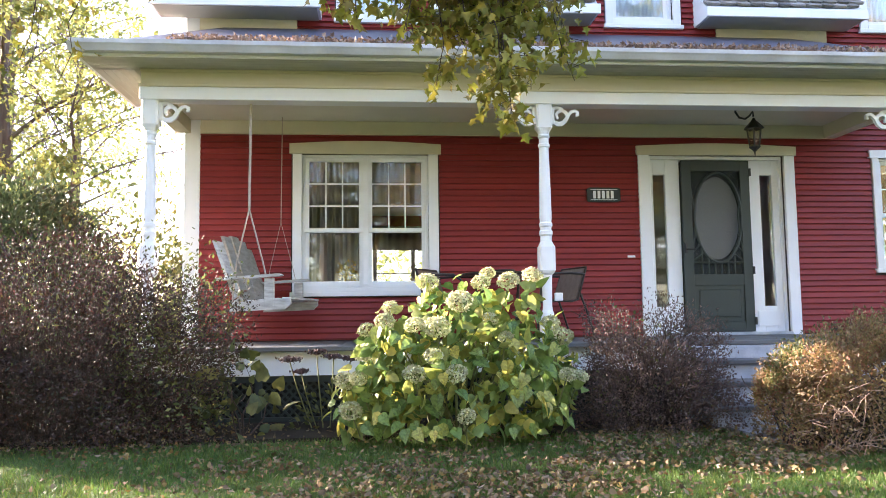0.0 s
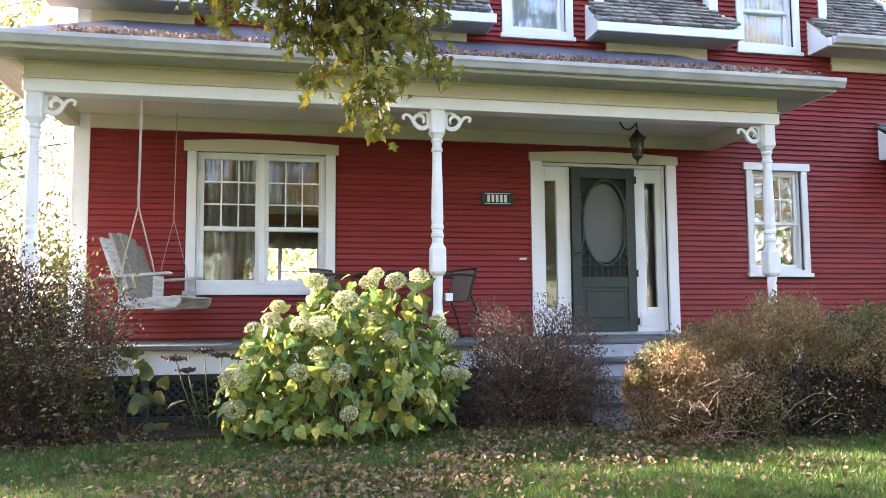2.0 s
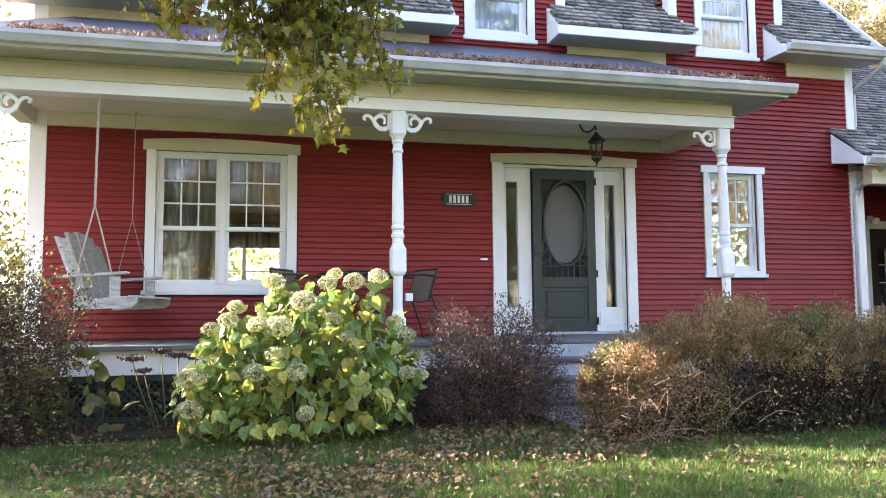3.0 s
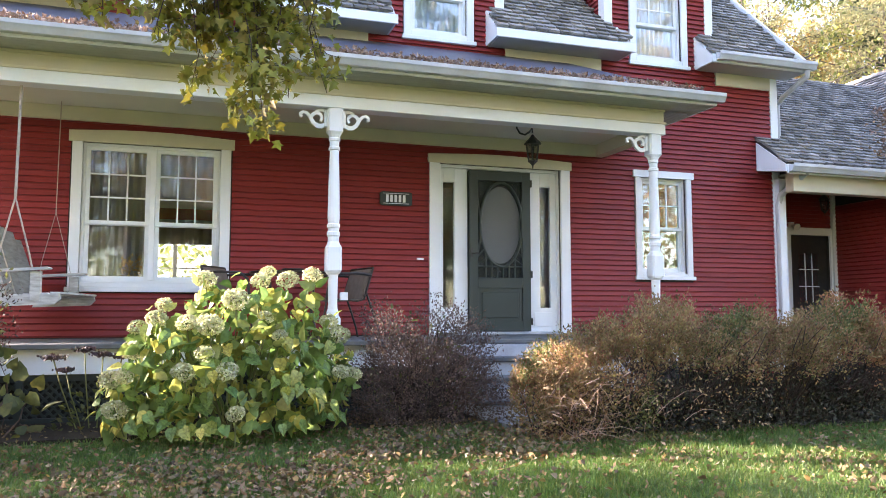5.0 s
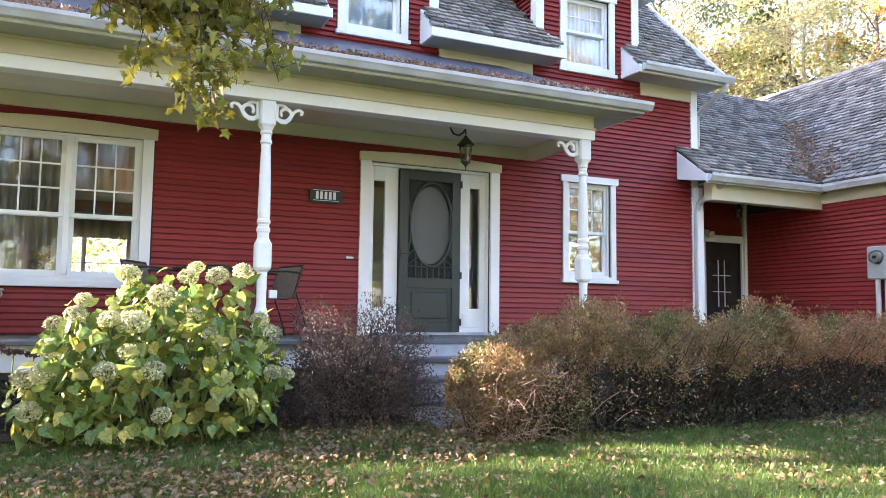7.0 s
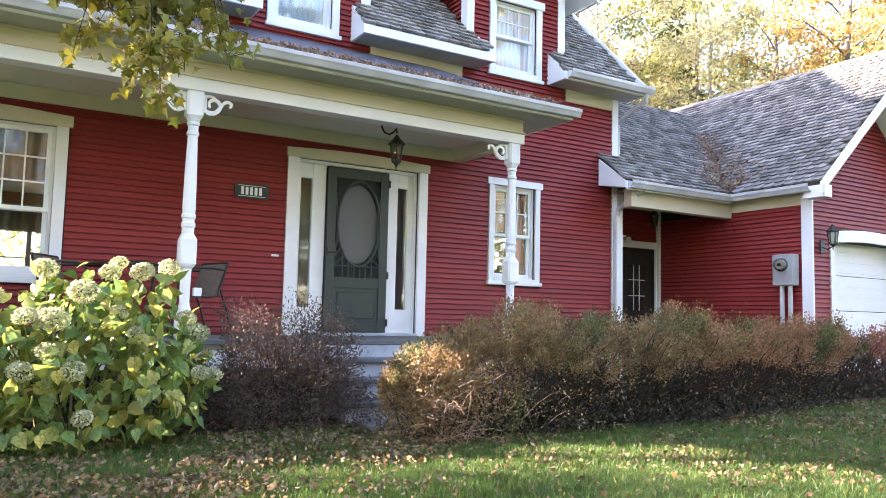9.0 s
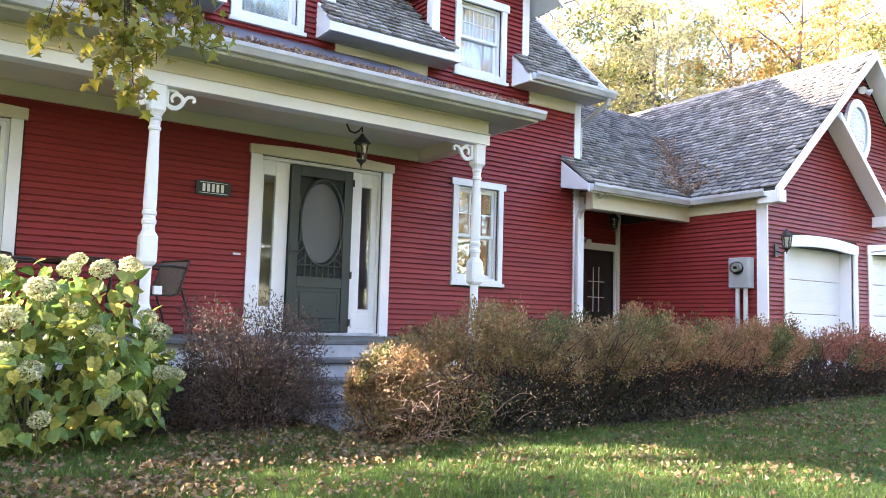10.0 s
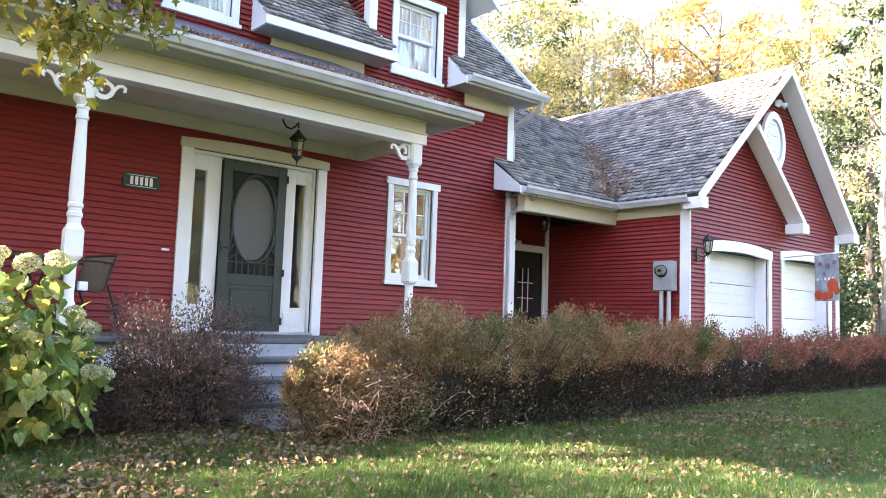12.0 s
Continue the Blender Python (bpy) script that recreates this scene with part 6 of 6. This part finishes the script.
for i in range(4):
    a = math.radians(45 + 90 * i)
    bm = bmesh.new()
    tube(bm, [(math.cos(a) * .36, math.sin(a) * .36, .688), (math.cos(a) * .28, math.sin(a) * .28, .35), (math.cos(a) * .38, math.sin(a) * .38, 0)], .014, 8)
    part("leg", bm, BRONZE, table)
bm = bmesh.new()
turned(bm, [(0, .09, 0), (.02, .12, 0), (.03, .12, 0), (.015, .08, 0)], 24)
dish = part("dish", bm, BLACK)
dish.location = (1.45, 7.8, DECK_Z + .716)
tagged(dish, "small dark dish lying on the patio table", "dish")


# ---- lanterns ----
def lantern(bm_frame, bm_glass, c, s=1.0):
    """A six-sided tapering lantern with a pointed roof, hanging from c."""
    def ring(r, z):
        return [Vector((c[0] + r * s * math.cos(k * math.tau / 6), c[1] + r * s * math.sin(k * math.tau / 6), c[2] + z * s)) for k in range(6)]
    turned(bm_frame, [(c[2] - .02 * s, .012 * s, 0), (c[2] - .05 * s, .03 * s, 0), (c[2] - .07 * s, .05 * s, 0), (c[2] - .13 * s, .105 * s, 0), (c[2] - .15 * s, .115 * s, 0), (c[2] - .155 * s, .10 * s, 0)], 6, c[0], c[1])
    turned(bm_frame, [(c[2] - .42 * s, .015 * s, 0), (c[2] - .40 * s, .03 * s, 0), (c[2] - .37 * s, .065 * s, 0), (c[2] - .36 * s, .065 * s, 0)], 6, c[0], c[1])
    tube(bm_frame, [(c[0], c[1], c[2] - .42 * s), (c[0], c[1], c[2] - .47 * s)], .012 * s, 6, .004)
    a, b = ring(.088, -.155), ring(.06, -.36)
    for k in range(6):
        tube(bm_frame, [a[k], b[k]], .008 * s, 5)
    a, b = ring(.082, -.155), ring(.055, -.36)
    va, vb = [bm_glass.verts.new(p) for p in a], [bm_glass.verts.new(p) for p in b]
    for k in range(6):
        bm_glass.faces.new((va[k], va[(k + 1) % 6], vb[(k + 1) % 6], vb[k]))


def lamp(name, label, hang, arm_pts, s=1.0, plate=None):
    l = thing(name, label, "lamp")
    f, gl, ar = bmesh.new(), bmesh.new(), bmesh.new()
    lantern(f, gl, hang, s)
    tube(ar, arm_pts, .012 * s, 8)
    if plate:
        box(ar, *plate, bevel=.004)
    part("lantern_frame", f, BLACK, l, "black iron lantern frame")
    part("lantern_glass", gl, LAMP_GLASS, l, "clear lantern glass")
    part("arm", ar, BLACK, l, "curved black arm")
    return l


lamp("hanging_lantern", "black iron lantern on a curved arm under the porch ceiling", (4.20, 7.62, 3.09),
     [(3.99, 7.6, 3.205), (3.99, 7.6, 3.13), (4.03, 7.6, 3.07), (4.10, 7.61, 3.06), (4.16, 7.62, 3.10), (4.195, 7.62, 3.15), (4.20, 7.62, 3.09)], .92, (3.95, 4.03, 7.56, 7.64, 3.19, 3.208))
lamp("hanging_lantern", "small black lantern under the side entry ceiling", (9.55, 8.7, 2.80), [(9.55, 8.7, 2.93), (9.55, 8.7, 2.80)], .75)
lamp("wall_lantern", "black wall lantern beside the garage door", (10.80, GY - .20, 2.46), [(10.80, GY - .02, 2.12), (10.80, GY - .12, 2.08), (10.80, GY - .2, 2.12)], .85,
     (10.75, 10.85, GY - .04, GY - .015, 2.02, 2.22))

# ---- things on the walls ----
sign = thing("house_sign", "dark green plaque with pale bars and a thin pale border", "sign", at=(2.76, W - .03, 2.36))
bm = bmesh.new()
prism(bm, [(-.20, -.07), (-.17, -.085), (.17, -.085), (.20, -.07), (.20, .07), (.17, .085), (-.17, .085), (-.20, .07)], "y", -.02, .01)
part("plaque", bm, LATTICE, sign, "dark green board")
boxes("bar", [(-.128 + k * .053, -.128 + k * .053 + .032, -.026, -.019, -.045, .045) for k in range(5)], WHITE, sign, "pale painted bars")
boxes("border", [(-.16, .16, -.025, -.019, .058, .064), (-.16, .16, -.025, -.019, -.064, -.058)], WHITE, sign)
bell = boxes("door_bell", [(3.03, 3.12, W - .035, W - .015, 1.62, 1.645)], WHITE, None, "", .003)
tagged(bell, "small white bell push on the red siding", "door bell")

meter = thing("electric_meter", "grey electric meter box with two conduits on the garage wall", "meter", at=(GX - .03, 6.97, 1.2))
boxes("box", [(-.16, -.002, -.18, .17, .34, .81)], GREYBOX, meter, "grey enamel meter box", .012)
bm = bmesh.new()
turned(bm, [(0, .10, 0), (.03, .10, 0), (.04, .085, 0), (.10, .08, 0), (.12, .06, 0)], 24)
bmesh.ops.rotate(bm, verts=bm.verts, cent=(0, 0, 0), matrix=Matrix.Rotation(radians(-90), 3, "Y"))
bmesh.ops.translate(bm, verts=bm.verts, vec=(-.16, .0, .65))
part("dial", bm, LAMP_GLASS, meter, "round glass meter")
bm = bmesh.new()
turned(bm, [(0, .075, 0), (.06, .07, 0)], 20)
bmesh.ops.rotate(bm, verts=bm.verts, cent=(0, 0, 0), matrix=Matrix.Rotation(radians(-90), 3, "Y"))
bmesh.ops.translate(bm, verts=bm.verts, vec=(-.165, .0, .65))
part("dial_core", bm, PVC, meter)
boxes("dial_plate", [(-.236, -.226, -.03, .03, .63, .67)], BLACK, meter, "dark dial plate")
for y in (-.08, .06):
    bm = bmesh.new()
    tube(bm, [(-.08, y, .36), (-.08, y, -1.2)], .035, 10)
    part("conduit", bm, PVC, meter, "pale grey conduit pipe")

# garden flag on a pole from the garage
FLAGC = mat("flag_cloth", (0.50, 0.56, 0.62), (0.34, 0.36, 0.38), rough=.8, scale=9, fine=60, bump=.1, patch=.7)
PUMPKIN = mat("orange_print", (0.55, 0.09, 0.035), (0.42, 0.06, 0.03), rough=.8, scale=12, fine=60)
FLOWER = mat("purple_print", (0.16, 0.08, 0.16), (0.3, 0.2, 0.3), rough=.8, scale=12, fine=60)
flag = thing("garden_flag", "pale printed garden flag with orange shapes on a thin pole", "flag", at=(13.6, 6.57, 0))
FD = Vector((-0.65, -1.27, 0)).normalized()      # the pole's way out from the wall
bm = bmesh.new()
tube(bm, [(0, 0, 2.30), tuple(FD * 0.7 + Vector((0, 0, 2.29))), tuple(FD * 1.46 + Vector((0, 0, 2.28)))], .011, 6)
part("pole", bm, WHITE, flag, "thin white pole")
bm = bmesh.new()
rows = []
for j in range(9):
    z = 2.27 - j * .097
    rows.append([bm.verts.new(FD * (0.80 + i * .05) + Vector((.014 * math.sin(i * .9 + j * .35), .008 * math.sin(i * .7), z))) for i in range(13)])
for a, b in zip(rows, rows[1:]):
    for i in range(12):
        bm.faces.new((a[i], a[i + 1], b[i + 1], b[i]))
bmesh.ops.solidify(bm, geom=bm.faces[:], thickness=.004)
cloth = part("cloth", bm, FLAGC, flag, "pale blue-grey printed cloth")
def spot(u, z, r, m, lab):
    bm = bmesh.new()
    bmesh.ops.create_uvsphere(bm, u_segments=16, v_segments=8, radius=r)
    for v in bm.verts:
        v.co.y *= .18
        v.co.z *= 0.85
    bmesh.ops.rotate(bm, verts=bm.verts, cent=(0, 0, 0), matrix=Matrix.Rotation(math.atan2(FD.y, FD.x), 3, "Z"))
    bmesh.ops.translate(bm, verts=bm.verts, vec=FD * (0.80 + u * .6) + Vector((-.008, .004, z)))
    part("print", bm, m, cloth, lab)
for u, z, r in ((.18, 1.60, .10), (.42, 1.57, .09), (.74, 1.76, .13), (.62, 1.60, .08), (.88, 1.66, .08)):
    spot(u, z, r, PUMPKIN, "orange printed shape")
for u, z, r in ((.24, 2.12, .05), (.55, 2.08, .06), (.8, 2.13, .045), (.4, 1.95, .04)):
    spot(u, z, r, FLOWER, "purple printed shape")
for u in (.15, .3, .45, .6, .75, .9):
    spot(u, 1.86, .028, WHITE, "white printed shape")

wheelie = thing("rubbish_bin", "black plastic rubbish bin beyond the garage", "bin", at=(17.6, 7.8, 0))
bm = bmesh.new()
prism(bm, [(-.27, 0), (.27, 0), (.34, 1.05), (-.34, 1.05)], "y", -.33, .33)
part("body", bm, BLACK, wheelie, "black tapered body")
bm = bmesh.new()
prism(bm, [(-.38, 1.055), (.38, 1.055), (.34, 1.13), (-.34, 1.13)], "y", -.36, .36)
part("lid", bm, BLACK, wheelie, "black hinged lid")

# dried sedum heads by the porch
SEDUM = leafy("dried_sedum", [(0.055, 0.026, 0.030), (0.075, 0.045, 0.045), (0.045, 0.036, 0.034)], .8, .05)
sedum = thing("sedum_plant", "sedum with dry dark flower heads beside the porch skirt", "plant", at=(-.33, 6.55, 0))
for i, (x, y, z, r) in enumerate(((-.33, 0, .60, .10), (-.10, .05, .66, .085), (.05, .02, .62, .08), (.20, .0, .60, .07), (-.22, -.08, .5, .07))):
    bm = bmesh.new()
    tube(bm, [(x * .4, y * .4, 0), (x * .8, y, z * .6), (x, y, z)], .006, 5)
    part("stalk", bm, STEM, sedum)
    g2 = np.random.default_rng(i + 90)
    d = g2.normal(size=(260, 3)) * np.array([[r, r, r * .22]]) * .42
    leaves("flower_head", d + np.array([[x, y, z]]), .022, "heart", SEDUM, sedum, "flat dark dried flower head", np.array([[0, 0, 1.0]]), .8)
P, o = dome(90, (0, 0, 0), (.35, .15, .38), .1, .3, seed=71)
leaves("foliage", P, .07, "lance", GREENISH, sedum, "limp green leaves", o, .6)

for x, y, rr, hh, sd in ((20.6, 9.4, 1.3, 4.2, 86), (23.2, 11.0, 1.6, 5.0, 87)):
    shrub("evergreen_tree", "dark green evergreen standing beyond the garage", (x, y, 0), (rr, rr, hh), 9000, 0.14, NEEDLE, seed=sd, nt=30, shell=0.5, lumps=0.2, rad=0.02)

# potted plant on the sill behind the large window
MUMS = leafy("golden_flower", [(0.50, 0.28, 0.05), (0.60, 0.38, 0.08), (0.38, 0.20, 0.05), (0.30, 0.28, 0.08)], .7, .3)
mums = thing("potted_plant", "potted plant with golden flowers on a stand behind the window", "plant", at=(-.24, 8.86, .69))
bm = bmesh.new()
turned(bm, [(0, .15, 0), (.02, .16, 0), (.04, .03, 0), (.44, .03, 0), (.46, .14, 0), (.48, .14, 0)], 20)
part("stand", bm, BROWNWOOD, mums, "small round wooden stand")
bm = bmesh.new()
turned(bm, [(.481, .07, 0), (.62, .10, 0), (.64, .105, 0), (.64, .09, 0), (.60, .085, 0)], 20)
part("pot", bm, STONE, mums, "pale round pot")
g3 = np.random.default_rng(5)
d = g3.normal(size=(900, 3))
d /= np.linalg.norm(d, axis=1, keepdims=True)
leaves("flowers", d * np.array([[.17, .12, .17]]) * g3.random((900, 1)) ** .4 + np.array([[0, 0, .80]]), .035, "heart", MUMS, mums, "golden blossoms", d, .6)

def flood_lamp(label, at, heads):
    """Small white lamp heads on a wall plate; heads: sideways turns in degrees."""
    fl = thing("flood_lamp", label, "lamp", at=at)
    boxes("mount", [(-.05, .05, -.03, .02, -.05, .05)], WHITE, fl, "", .006)
    for a in heads:
        bm = bmesh.new()
        turned(bm, [(0, .03, 0), (.04, .035, 0), (.11, .065, 0), (.12, .065, 0), (.112, .05, 0)], 16)
        bmesh.ops.rotate(bm, verts=bm.verts, cent=(0, 0, 0), matrix=Matrix.Rotation(radians(a), 3, "Z") @ Matrix.Rotation(radians(115), 3, "X"))
        bmesh.ops.translate(bm, verts=bm.verts, vec=(.0016 * a, -.03, 0))
        part("shade", bm, WHITE, fl, "white lamp head")
    return fl


flood_lamp("small white flood lamp beside the side door", (9.70, 9.575, 2.40), (0,))
flood_lamp("twin white flood lamp under the garage gable peak", (AX, GY - .035, az - .62), (-40, 40))
boxes("corner_trim", [(GX - .075, GX - .002, 9.53, 9.598, .2, 2.92)], WHITE, wall_breezeway, "narrow white corner trim", .003)
